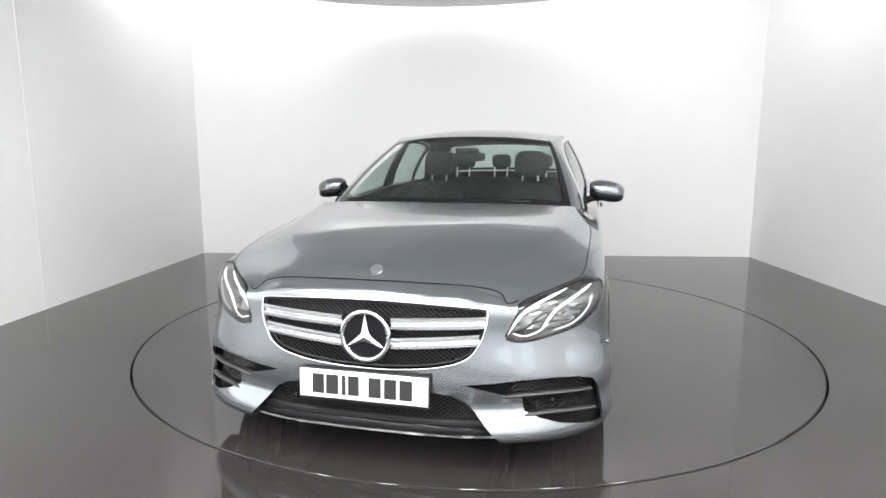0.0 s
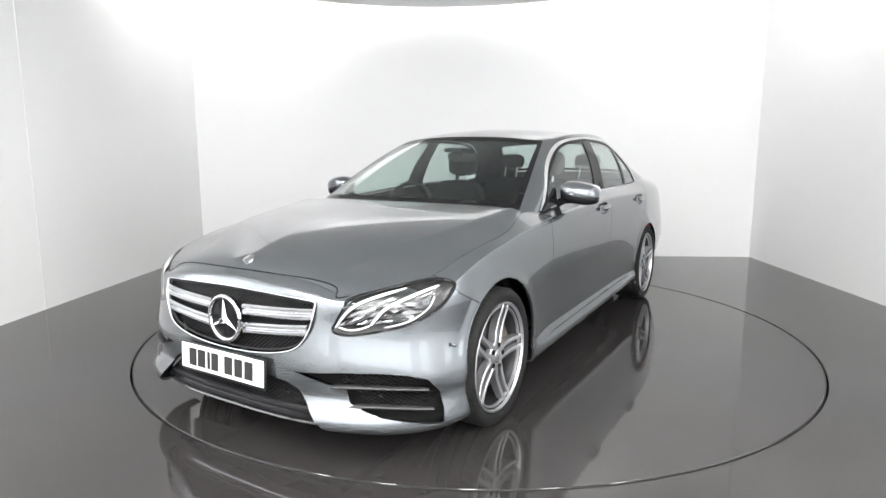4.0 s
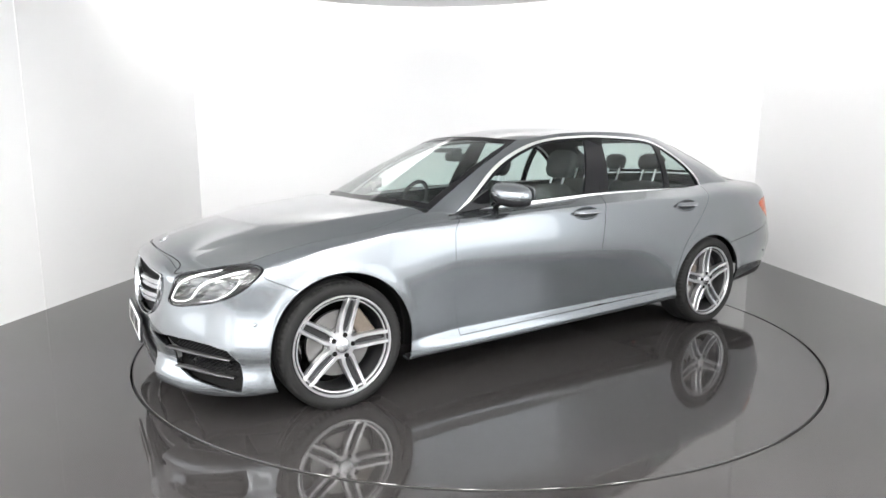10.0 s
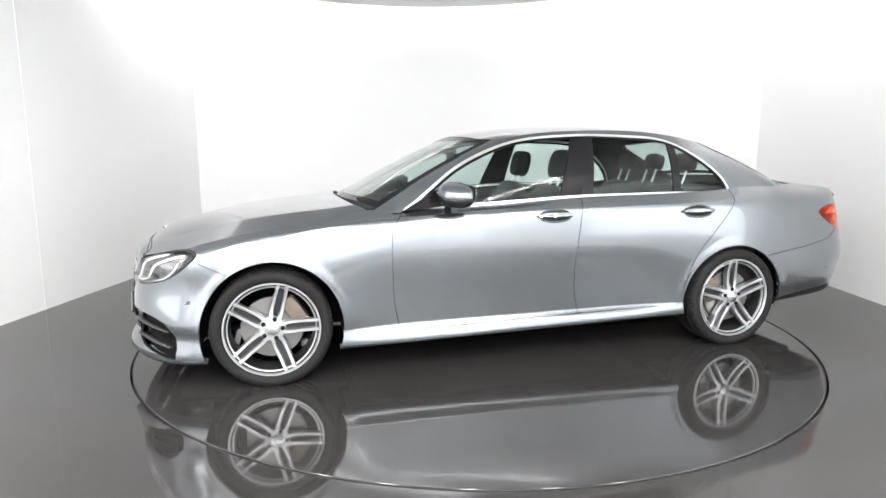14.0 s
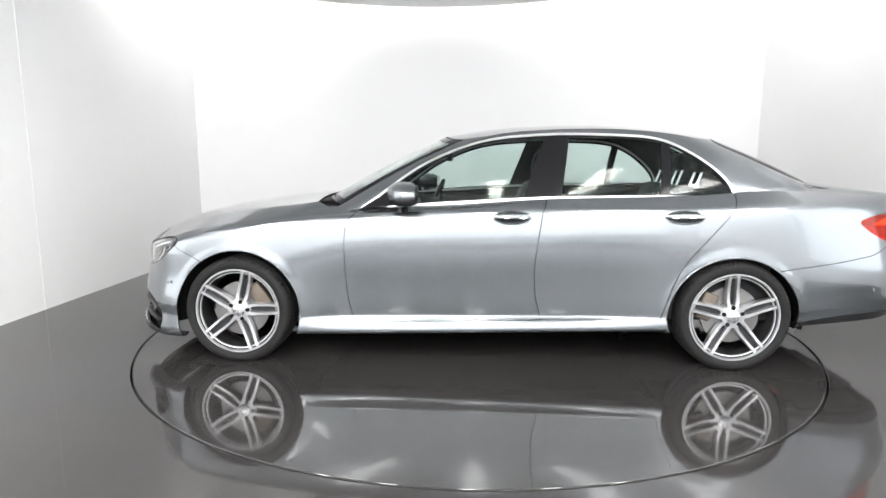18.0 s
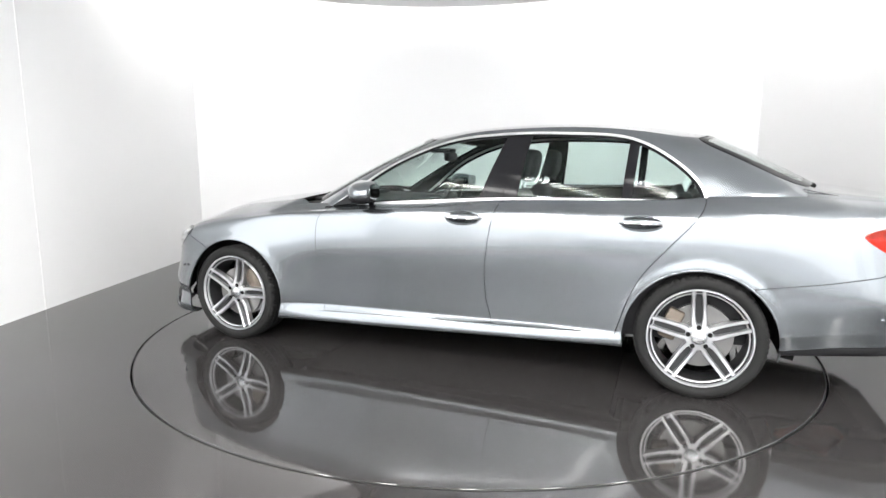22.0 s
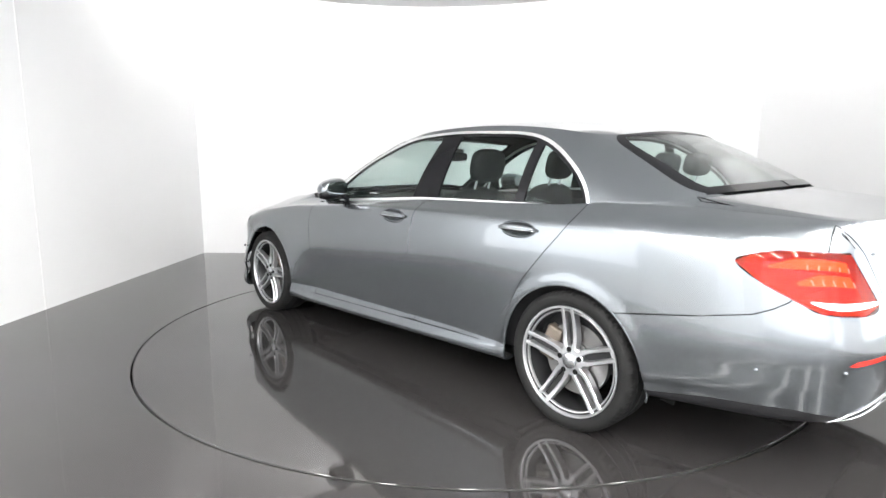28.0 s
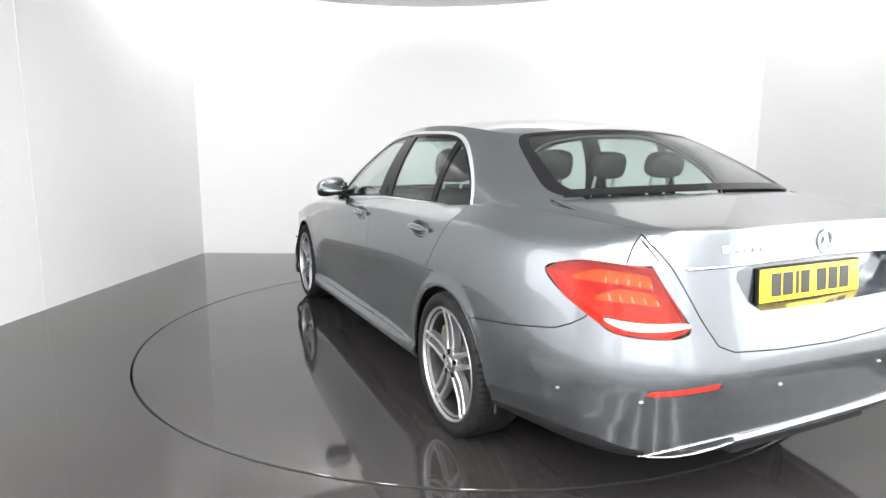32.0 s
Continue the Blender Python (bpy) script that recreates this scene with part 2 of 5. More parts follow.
def coons(front, back, centre, side):
    """A patch of points between four edges: front and back run from the middle outwards, centre and side from front to back."""
    n, m = len(centre), len(front)
    a, b = np.linspace(0, 1, n)[:, None, None], np.linspace(0, 1, m)[None, :, None]
    p = (1 - a) * front[None] + a * back[None] + (1 - b) * centre[:, None] + b * side[:, None]
    return p - ((1 - a) * (1 - b) * front[0] + (1 - a) * b * front[-1] + a * (1 - b) * back[0] + a * b * back[-1])


def both_sides(grid):
    """Mirrors a half grid whose first column lies on the middle plane."""
    left = grid[:, :0:-1] * np.array([1, -1, 1])
    return np.concatenate([left, grid], 1)


# ---------------------------------------------------------------- the room

def slab(name, x0, x1, y0, y1, z0, z1, mat, label="", category=""):
    ob = new(name, finish(box(x0, x1, y0, y1, z0, z1), name, mat))
    return tagged(ob, label, category, kind="structure")


slab("wall_back", -3.50, 3.50, 3.20, 3.35, 0.0, 3.5, WALL, "bright white painted studio back wall", "wall")
slab("ceiling", -3.65, 3.65, -9.15, 3.35, 3.5, 3.6, CEILING, "plain white ceiling", "ceiling")


def glow(name, strength, colour=(1, 1, 1)):
    m = bpy.data.materials.new(name)
    m.use_nodes = True
    t = m.node_tree
    t.nodes.remove(t.nodes["Principled BSDF"])
    e = t.nodes.new("ShaderNodeEmission")
    e.inputs[0].default_value, e.inputs[1].default_value = (*colour, 1), strength
    t.links.new(e.outputs[0], t.nodes["Material Output"].inputs["Surface"])
    return m


GREYWALL = mottle(material("grey_wall_paint", (0.5, 0.5, 0.51), 0.7), (0.46, 0.46, 0.47), (0.54, 0.54, 0.55), 1.0, 4.0, 0.1)
TUBE_GLASS, SKY_PANE, WASH_STRIP, LEFT_FILL, RIGHT_FILL = glow("lit_tube_diffuser", TUBE_GLOW, (1.0, 0.985, 0.96)), glow("bright_window", SKY_GLOW, (0.97, 0.985, 1.0)), glow("wall_wash_glow", WASH_GLOW, (1.0, 0.985, 0.965)), glow("left_fill_glow", LEFT_GLOW, (0.97, 0.985, 1.0)), glow("right_fill_glow", RIGHT_GLOW, (0.95, 0.98, 1.0))


def far_wall():
    """The end of the hall behind the camera: a grey wall with a row of tall windows in it."""
    n, w = 5, 1.36
    slab("wall_front", -3.50, 3.50, -9.15, -9.0, 0.0, 0.7, GREYWALL, "grey painted wall below the hall windows", "wall")
    slab("wall_front_top", -3.50, 3.50, -9.15, -9.0, 3.1, 3.5, GREYWALL, "grey painted wall above the hall windows", "wall")
    for i in range(n + 1):
        x = -3.5 + i * 7.0 / n
        lo, hi = max(-3.5, x - 0.02), min(3.5, x + 0.02)
        slab("wall_pier", lo, hi, -9.15, -9.0, 0.7, 3.1, GREYWALL, "slim grey mullion between hall windows", "wall")
    for i in range(n):
        x = -3.5 + (i + 0.5) * 7.0 / n
        win = tagged(new("window_1", finish(box(x - w / 2, x + w / 2, -9.10, -9.03, 2.28, 2.32), "window", WALL)), "tall hall window with a bright overcast sky", "window", kind="structure")
        part("pane", box(x - w / 2, x + w / 2, -9.125, -9.115, 0.7, 3.1), SKY_PANE, win)


far_wall()


def side_wall(name, x0, x1):
    """A long white wall, plain along the turntable; its two glowing panes are added fill, out of view."""
    label = "plain white painted studio side wall"
    slab(name, x0, x1, -1.4, 3.35, 0.0, 3.5, WALL, label, "wall")
    slab(name + "_low", x0, x1, -9.0, -1.4, 0.0, 0.55, WALL, label, "wall")
    slab(name + "_top", x0, x1, -9.0, -1.4, 2.6, 3.5, WALL, label, "wall")
    for y0, y1 in ((-9.0, -7.3), (-5.8, -3.6)):
        slab(name + "_pier", x0, x1, y0, y1, 0.55, 2.6, WALL, label, "wall")
    # panes added to brighten the car's reflections; no windows known here
    for y0, y1 in ((-7.3, -5.8), (-3.6, -1.4)):
        y, x = (y0 + y1) / 2, (x0 + x1) / 2
        bars = [box(x - 0.03, x + 0.03, y0, y1, 2.14, 2.17)]
        win = tagged(new("window_2", finish(joined(*bars), "window", WALL)), "glowing side pane added out of view as fill light", "window", kind="structure")
        part("pane", box(x - 0.055, x - 0.05, y0, y1, 0.55, 2.6) if x < 0 else box(x + 0.05, x + 0.055, y0, y1, 0.55, 2.6), LEFT_FILL if x < 0 else RIGHT_FILL, win)


side_wall("wall_left", -3.65, -3.50)
side_wall("wall_right", 3.50, 3.65)
slab("trim", -3.50, -3.497, 0.254, 0.262, 0.0, 3.5, CEILING, "thin filled joint in the white wall", "wall joint")


def tube_light(x, y, m=None):
    ob = tagged(new("ceiling_light", finish(box(-0.17, 0.17, -0.75, 0.75, -0.03, 0.03, 0.008), "fixture", WALL)), "long white ceiling light with a lit diffuser", "ceiling light", "hall ceiling lights")
    part("diffuser", box(-0.15, 0.15, -0.72, 0.72, -0.045, -0.0305), TUBE_GLASS, ob)
    ob.matrix_basis = pose(x, y, 3.47)
    return ob


first_tube = tube_light(-3.05, -3.9)
for i, (x, y) in enumerate((x, y) for y in (-3.9, -5.5, -7.1, -8.3) for x in (-3.05, -1.6, 0.0, 1.6, 3.05)):
    if i:
        copy_thing(first_tube, pose(x, y, 3.47))

# two small downlights that graze the walls beside the ceiling panel
for x, y, tx, ty in ((-2.0, 2.95, -2.05, 3.2), (3.15, 1.75, 3.5, 1.75)):
    ob = tagged(new("downlight", finish(turned(lathe([(0.0, 0.0), (0.05, 0.0), (0.05, 0.05), (0.04, 0.05), (0.036, 0.02), (0.0, 0.02)], 32), Matrix.Rotation(radians(-90), 4, "X")), "downlight", WALL)), "small white recessed downlight", "downlight", "wall downlights")
    ob.matrix_basis = pose(x, y, 3.5)
    spot("downlight_beam", (x, y, 3.44), (tx, ty, 2.6), 12, 80)

TABLE_R = 2.266

GAP = 0.013


def ring_floor():
    """The floor with the round hole for the turntable."""
    n, bm = 192, bmesh.new()
    loops = []
    for r, z in ((TABLE_R + GAP, -0.05), (TABLE_R + GAP, -0.003), (TABLE_R + GAP + 0.003, 0.0), (3.2, 0.0)):
        loops.append([bm.verts.new((r * math.cos(2 * math.pi * i / n), r * math.sin(2 * math.pi * i / n), z)) for i in range(n)])
    square = []
    for i in range(n):
        a = 2 * math.pi * i / n
        c, s = math.cos(a), math.sin(a)
        square.append(bm.verts.new((max(-3.6, min(3.6, 9 * c)), max(-9.05, min(3.3, 10 * s)), 0.0)))
    loops.append(square)
    for low, high in zip(loops, loops[1:]):
        for i in range(n):
            bm.faces.new((low[i], high[i], high[(i + 1) % n], low[(i + 1) % n]))
    bmesh.ops.remove_doubles(bm, verts=bm.verts[:], dist=1e-5)
    return finish(bm, "floor", FLOOR)


tagged(new("floor", ring_floor()), "polished dark grey resin floor with faint scuffs", "floor", kind="structure")
slab("pit", -2.6, 2.6, -2.6, 2.6, -0.12, -0.06, DARK, "black pit below the turntable gap", "pit")


def disc(r, z0, z1, edge, n=192):
    bm = bmesh.new()
    loops = []
    for rr, z in ((r, z0), (r, z1 - edge), (r - edge, z1)):
        loops.append([bm.verts.new((rr * math.cos(2 * math.pi * i / n), rr * math.sin(2 * math.pi * i / n), z)) for i in range(n)])
    for low, high in zip(loops, loops[1:]):
        for i in range(n):
            bm.faces.new((low[i], low[(i + 1) % n], high[(i + 1) % n], high[i]))
    bm.faces.new(loops[-1])
    bm.faces.new(loops[0][::-1])
    return bm


table = tagged(new("turntable", finish(disc(TABLE_R, -0.05, 0.0, 0.003), "turntable", FLOOR)),
               "round turning floor plate of polished dark grey resin", "turntable")
part("edge_ring", turned(lathe([(TABLE_R - 0.001, -0.04), (TABLE_R + 0.003, -0.04), (TABLE_R + 0.003, -0.0015), (TABLE_R - 0.001, -0.0015)], 192, True), Matrix.Rotation(radians(90), 4, "X")), EDGESTEEL, table, "thin steel edge of the turntable")
canopy = tagged(new("ceiling_disc", finish(disc(3.17, 2.99, 3.1, 0.004), "ceiling_disc", CEILING)), "large round white suspended ceiling panel", "ceiling panel", kind="structure")
canopy.matrix_basis = pose(-0.32, -0.17, 0)


def cove(r=3.10, n=48):
    """A glowing band added on the panel's rim, out of view, turned outwards to light the walls."""
    bm = bmesh.new()
    rings = [[bm.verts.new((rr * math.cos(2 * math.pi * i / n), rr * math.sin(2 * math.pi * i / n), z)) for i in range(n)] for rr, z in ((r + 0.03, 3.10), (r + 0.03, 3.38), (r, 3.38))]
    for a, b in zip(rings, rings[1:]):
        for i in range(n):
            bm.faces.new((a[i], a[(i + 1) % n], b[(i + 1) % n], b[i]))
    return finish(bm, "cove", WASH_STRIP)


part("light_strip", cove(), None, canopy, "lit strip on top of the panel's edge")

# ---------------------------------------------------------------- the car: surfaces
CAR_X, CAR_Y = -0.066, 0.012
HALF, NOSE, TAIL, XF, XR = 0.924, 2.285, -2.61, 1.2, -1.3
car = tagged(new("car"), "metallic grey four-door saloon standing on the turntable", "car")


def plan_arc(length, half, power, n=2000):
    a = np.linspace(0, math.pi / 2, n)
    p = np.stack([length * np.cos(a) ** (2 / power), half * np.sin(a) ** (2 / power)], 1)
    d = np.concatenate([[0], np.cumsum(np.linalg.norm(np.diff(p, axis=0), axis=1))])
    return lambda f: np.stack([np.interp(f * d[-1], d, p[:, 0]), np.interp(f * d[-1], d, p[:, 1])], -1)


# the nose seen from above: gently bowed in the middle, then a full corner that runs straight into the fender
NOSE_PLAN = [(2.285, -0.15), (2.285, 0.15), (2.270, 0.36), (2.233, 0.515), (2.190, 0.617), (2.120, 0.726), (2.0, 0.848), (1.893, 0.905), (1.74, 0.921), (1.5, 0.924), (1.2, 0.924)]


def nose_arc_from(points, n=2000):
    p = np.asarray(points)
    k = np.concatenate([[0], np.cumsum(np.linalg.norm(np.diff(p, axis=0), axis=1))])
    q = spline(k, p)(np.linspace(0.15, k[-1], n))
    q[0] = NOSE, 0.0
    d = np.concatenate([[0], np.cumsum(np.linalg.norm(np.diff(q, axis=0), axis=1))])
    return lambda f: np.stack([np.interp(f * d[-1], d, q[:, 0] - XF), np.interp(f * d[-1], d, q[:, 1])], -1)


nose_arc, tail_arc = nose_arc_from(NOSE_PLAN), plan_arc(XR - TAIL, HALF, 5.0)
NOSE_EDGE = nose_arc(np.linspace(0, 1, 400))


def plan(u):
    """The widest outline seen from above: u 0 at the nose, 1 to 2 along the side, 3 at the tail."""
    u = np.asarray(u, float)
    f = nose_arc(np.clip(u, 0, 1))
    r = tail_arc(np.clip(3 - u, 0, 1))
    x = np.where(u < 1, XF + f[..., 0], np.where(u > 2, XR - r[..., 0], XF + (XR - XF) * (u - 1)))
    y = np.where(u < 1, f[..., 1], np.where(u > 2, r[..., 1], HALF))
    return np.stack([x, y], -1)


US = [0, 0.25, 0.32, 0.44, 0.58, 0.78, 1, 1.1, 1.16, 1.3, 1.7, 2, 2.2, 2.45, 2.7, 3]
# heights of the section's edges along the outline, from the underside to the hood and belt line
HEIGHTS = {
    1: [0.155, 0.165, 0.176, 0.160, 0.160, 0.175, 0.185, 0.188, 0.190, 0.197, 0.222, 0.242, 0.258, 0.290, 0.305, 0.305],
    2: [0.220, 0.225, 0.228, 0.216, 0.216, 0.225, 0.235, 0.238, 0.240, 0.245, 0.270, 0.290, 0.310, 0.350, 0.370, 0.370],
    3: [0.300, 0.300, 0.300, 0.300, 0.300, 0.290, 0.285, 0.286, 0.288, 0.293, 0.305, 0.318, 0.345, 0.410, 0.440, 0.440],
    4: [0.380, 0.380, 0.380, 0.380, 0.370, 0.350, 0.335, 0.337, 0.338, 0.340, 0.352, 0.370, 0.420, 0.480, 0.500, 0.500],
    5: [0.500, 0.500, 0.500, 0.500, 0.500, 0.500, 0.500, 0.500, 0.500, 0.500, 0.520, 0.530, 0.550, 0.570, 0.590, 0.590],
}
UPPER = {
    6: [0.620, 0.610, 0.595, 0.600, 0.610, 0.650, 0.680, 0.686, 0.690, 0.700, 0.720, 0.730, 0.740, 0.730, 0.710, 0.710],
    7: [0.715, 0.700, 0.665, 0.680, 0.704, 0.772, 0.835, 0.858, 0.868, 0.885, 0.905, 0.910, 0.915, 0.900, 0.860, 0.860],
    8: [0.750, 0.730, 0.690, 0.710, 0.742, 0.818, 0.870, 0.902, 0.908, 0.932, 0.965, 0.975, 1.000, 0.990, 0.985, 0.992],
    9: [0.765, 0.745, 0.702, 0.729, 0.764, 0.838, 0.890, 0.950, 0.945, 0.952, 1.008, 1.023, 1.060, 1.035, 1.022, 1.030],
}
# how far each edge lies inside the outline
INSETS = {
    1: [0.050, -0.006, -0.010, -0.010, -0.004, 0.004, 0.014, 0.016, 0.020, 0.020, 0.020, 0.022, 0.050, 0.075, 0.076, 0.070],
    2: [0.020, -0.024, -0.028, -0.028, -0.022, -0.006, 0.004, 0.009, 0.019, 0.019, 0.019, 0.012, 0.030, 0.045, 0.046, 0.042],
    3: [0.015, 0.012, 0.012, 0.004, -0.006, -0.004, 0.006, 0.030, 0.044, 0.044, 0.044, 0.014, 0.018, 0.026, 0.028, 0.028],
    4: [0.010, 0.004, 0.000, -0.006, -0.014, -0.008, 0.004, 0.026, 0.044, 0.044, 0.044, 0.012, 0.010, 0.013, 0.015, 0.015],
    5: [0.012, 0.016, 0.016, 0.015, 0.014, 0.002, 0.004, 0.018, 0.030, 0.030, 0.030, 0.008, 0.004, 0.004, 0.005, 0.005],
}
INSETS_UP = {
    6: [0.020, 0.032, 0.032, 0.030, 0.024, 0.012, 0.010, 0.012, 0.014, 0.014, 0.014, 0.006, 0.010, 0.020, 0.030, 0.034],
    7: [0.045, 0.045, 0.038, 0.038, 0.032, 0.030, 0.036, 0.035, 0.034, 0.032, 0.028, 0.020, 0.026, 0.046, 0.060, 0.066],
    8: [0.075, 0.078, 0.056, 0.058, 0.070, 0.060, 0.056, 0.075, 0.080, 0.070, 0.062, 0.060, 0.075, 0.100, 0.082, 0.080],
    9: [0.100, 0.108, 0.075, 0.088, 0.108, 0.097, 0.088, 0.155, 0.155, 0.122, 0.118, 0.125, 0.165, 0.200, 0.092, 0.086],
}


def eased(values, sigma=0.035):
    """The shape-keeping curve with its remaining kinks rounded off, even about the nose and the tail."""
    x = np.arange(-0.3, 3.3001, 0.005)
    raw = easy(US, values)(np.where(x < 0, -x, np.where(x > 3, 6 - x, x)))
    k = np.exp(-0.5 * (np.arange(-30, 31) * 0.005 / sigma) ** 2)
    flat = np.convolve(np.pad(raw, 30, mode="edge"), k / k.sum(), mode="valid")
    return lambda u: np.interp(np.asarray(u, float), x, flat)


ZS = {k: eased(v) for k, v in {**HEIGHTS, **UPPER}.items()}
IN = {k: eased(v) for k, v in {**INSETS, **INSETS_UP}.items()}
EDGES = list(range(10))


def wrap(u, v):
    """Points of the lower body: u round the outline, v from 0 (underside) to 9 (hood and belt line)."""
    u, v = np.atleast_1d(np.asarray(u, float)), np.asarray(v, float)
    a = np.abs(u)
    p, ahead = plan(a), plan(np.clip(a + 0.01, 0, 3)) - plan(np.clip(a - 0.01, 0, 3))
    ahead /= np.linalg.norm(ahead, axis=1, keepdims=True)
    out = np.stack([ahead[:, 1], -ahead[:, 0]], 1)
    out[a < 1e-6], out[a > 3 - 1e-6] = (1, 0), (-1, 0)
    out[(out * p).sum(1) < 0] *= -1
    ins = np.stack([IN[1](a) + 0.07] + [IN[k](a) for k in EDGES[1:]])
    zs = np.stack([ZS[1](a)] + [ZS[k](a) for k in EDGES[1:]])
    d, z = spline(EDGES, ins)(v), spline(EDGES, zs)(v)
    pts = np.empty((len(u), len(v), 3))
    pts[..., 0] = p[:, None, 0] - out[:, None, 0] * d.T
    pts[..., 1] = (p[:, None, 1] - out[:, None, 1] * d.T) * np.where(u < 0, -1, 1)[:, None]
    pts[..., 2] = z.T
    # flared rims round the wheel openings
    for cx, cz in ((1.462, 0.315), (-1.462, 0.298)):
        k = np.clip((0.424 - np.hypot(pts[..., 0] - cx, pts[..., 2] - cz)) / 0.026, 0, 1)
        pts[..., 1] += 0.0055 * k * k * (3 - 2 * k) * np.where(u < 0, -1, 1)[:, None]
    return pts


V = np.linspace(0, 9, 84)


def edge_line(u):
    return wrap(u, [9.0])[:, 0]


def u_at(x):
    """The place on the outline where the belt line reaches x (front or rear of the sides)."""
    us = np.linspace(0.3, 2.75, 2000)
    xs = edge_line(us)[:, 0]
    return float(np.interp(-x, -xs, us))


# glasshouse: pairs of points at its foot and at the roof's edge, from the windscreen's middle to the rear window's middle
FOOT = [(1.03, 0, 0.985), (1.0, 0.35, 0.985), (0.93, 0.60, 0.975)]
FOOT += [tuple(edge_line([u_at(x)])[0]) for x in (0.80, 0.55, 0.10, -0.40, -1.0, -1.46, -1.75)]
FOOT += [(-1.93, 0.66, 1.085), (-2.02, 0.36, 1.10), (-2.05, 0, 1.105)]
HEAD = [(0.25, 0, 1.384), (0.225, 0.28, 1.377), (0.17, 0.482, 1.359), (0.06, 0.572, 1.357), (-0.12, 0.602, 1.387), (-0.35, 0.617, 1.407), (-0.62, 0.620, 1.415),
        (-0.92, 0.612, 1.407), (-1.18, 0.587, 1.380), (-1.33, 0.547, 1.357), (-1.43, 0.462, 1.354), (-1.48, 0.25, 1.370), (-1.495, 0, 1.376)]
foot, head = spline(range(13), FOOT), spline(range(13), HEAD)


def house(s, w):
    """Points of the glasshouse: s 0 to 12 round it, w from foot to roof."""
    s, w = np.asarray(s, float), np.asarray(w, float)
    a = np.abs(s)
    f, h = foot(a), head(a)
    p = f[:, None] * (1 - w[None, :, None]) + h[:, None] * w[None, :, None]
    along = foot(np.clip(a + 0.05, 0, 12)) - foot(np.clip(a - 0.05, 0, 12))
    nor = np.cross(h - f, along)
    nor /= np.linalg.norm(nor, axis=1, keepdims=True)
    mid = (f + h) / 2 - np.array([-0.4, 0, 0.9])
    nor *= np.sign((nor * mid).sum(1))[:, None]
    bulge = easy([0, 3, 5, 8, 9.5, 12], [0.012, 0.02, 0.028, 0.024, 0.012, 0.012])(a)
    p = p + nor[:, None] * (4 * w * (1 - w))[None, :, None] * bulge[:, None, None]
    ease = lambda x: np.clip(x, 0, 1) ** 2 * (3 - 2 * np.clip(x, 0, 1))
    flare = 0.010 * ease((a - 8.15) / 0.6) * (1 - ease((a - 9.3) / 0.7))
    p = p + nor[:, None] * np.where(w > 0, np.clip((0.32 - w) / 0.32, 0, 1) ** 2, np.clip(1 + w / 0.2, 0, 1))[None, :, None] * flare[:, None, None]
    p[..., 1] *= np.where(s < 0, -1, 1)[:, None]
    return p


def bent(rows, w):
    """Points of the glasshouse where each height w has its own row of s."""
    return np.concatenate([house(r, [k]) for r, k in zip(rows, w)], 1)


def rear_start(w):
    """Where the rear window begins round the glasshouse: slanting, with rounded corners."""
    w = np.asarray(w, float)
    return 9.88 - 0.42 * w + 0.34 * np.abs(2 * w - 1) ** 7


def roof_grid(n=60, m=34):
    t = np.linspace(0, 1, n)
    fr, bk = head(np.linspace(0, 3, m)), head(np.linspace(12, 9, m))
    sd = head(3 + 6 * t)
    xs = 0.25 + (-1.495 - 0.25) * t
    zc = spline([-1.495, -1.3, -1.05, -0.7, -0.35, 0.0, 0.25], [1.376, 1.412, 1.444, 1.463, 1.457, 1.428, 1.384])(xs)
    g = coons(fr, bk, np.stack([xs, 0 * xs, zc], 1), sd)
    return both_sides(g)


# the sharp fold along the hood, from its rear corner to the grille
FOLD_X = [0.80, 0.90, 1.0, 1.121, 1.243, 1.364, 1.486, 1.607, 1.729, 1.85, 2.0, 2.15]
fold_y = spline(FOLD_X, [0.752, 0.748, 0.739, 0.719, 0.703, 0.687, 0.665, 0.634, 0.589, 0.535, 0.465, 0.40])
fold_z = spline(FOLD_X, [0.994, 0.984, 0.974, 0.957, 0.943, 0.929, 0.913, 0.894, 0.868, 0.833, 0.786, 0.750])


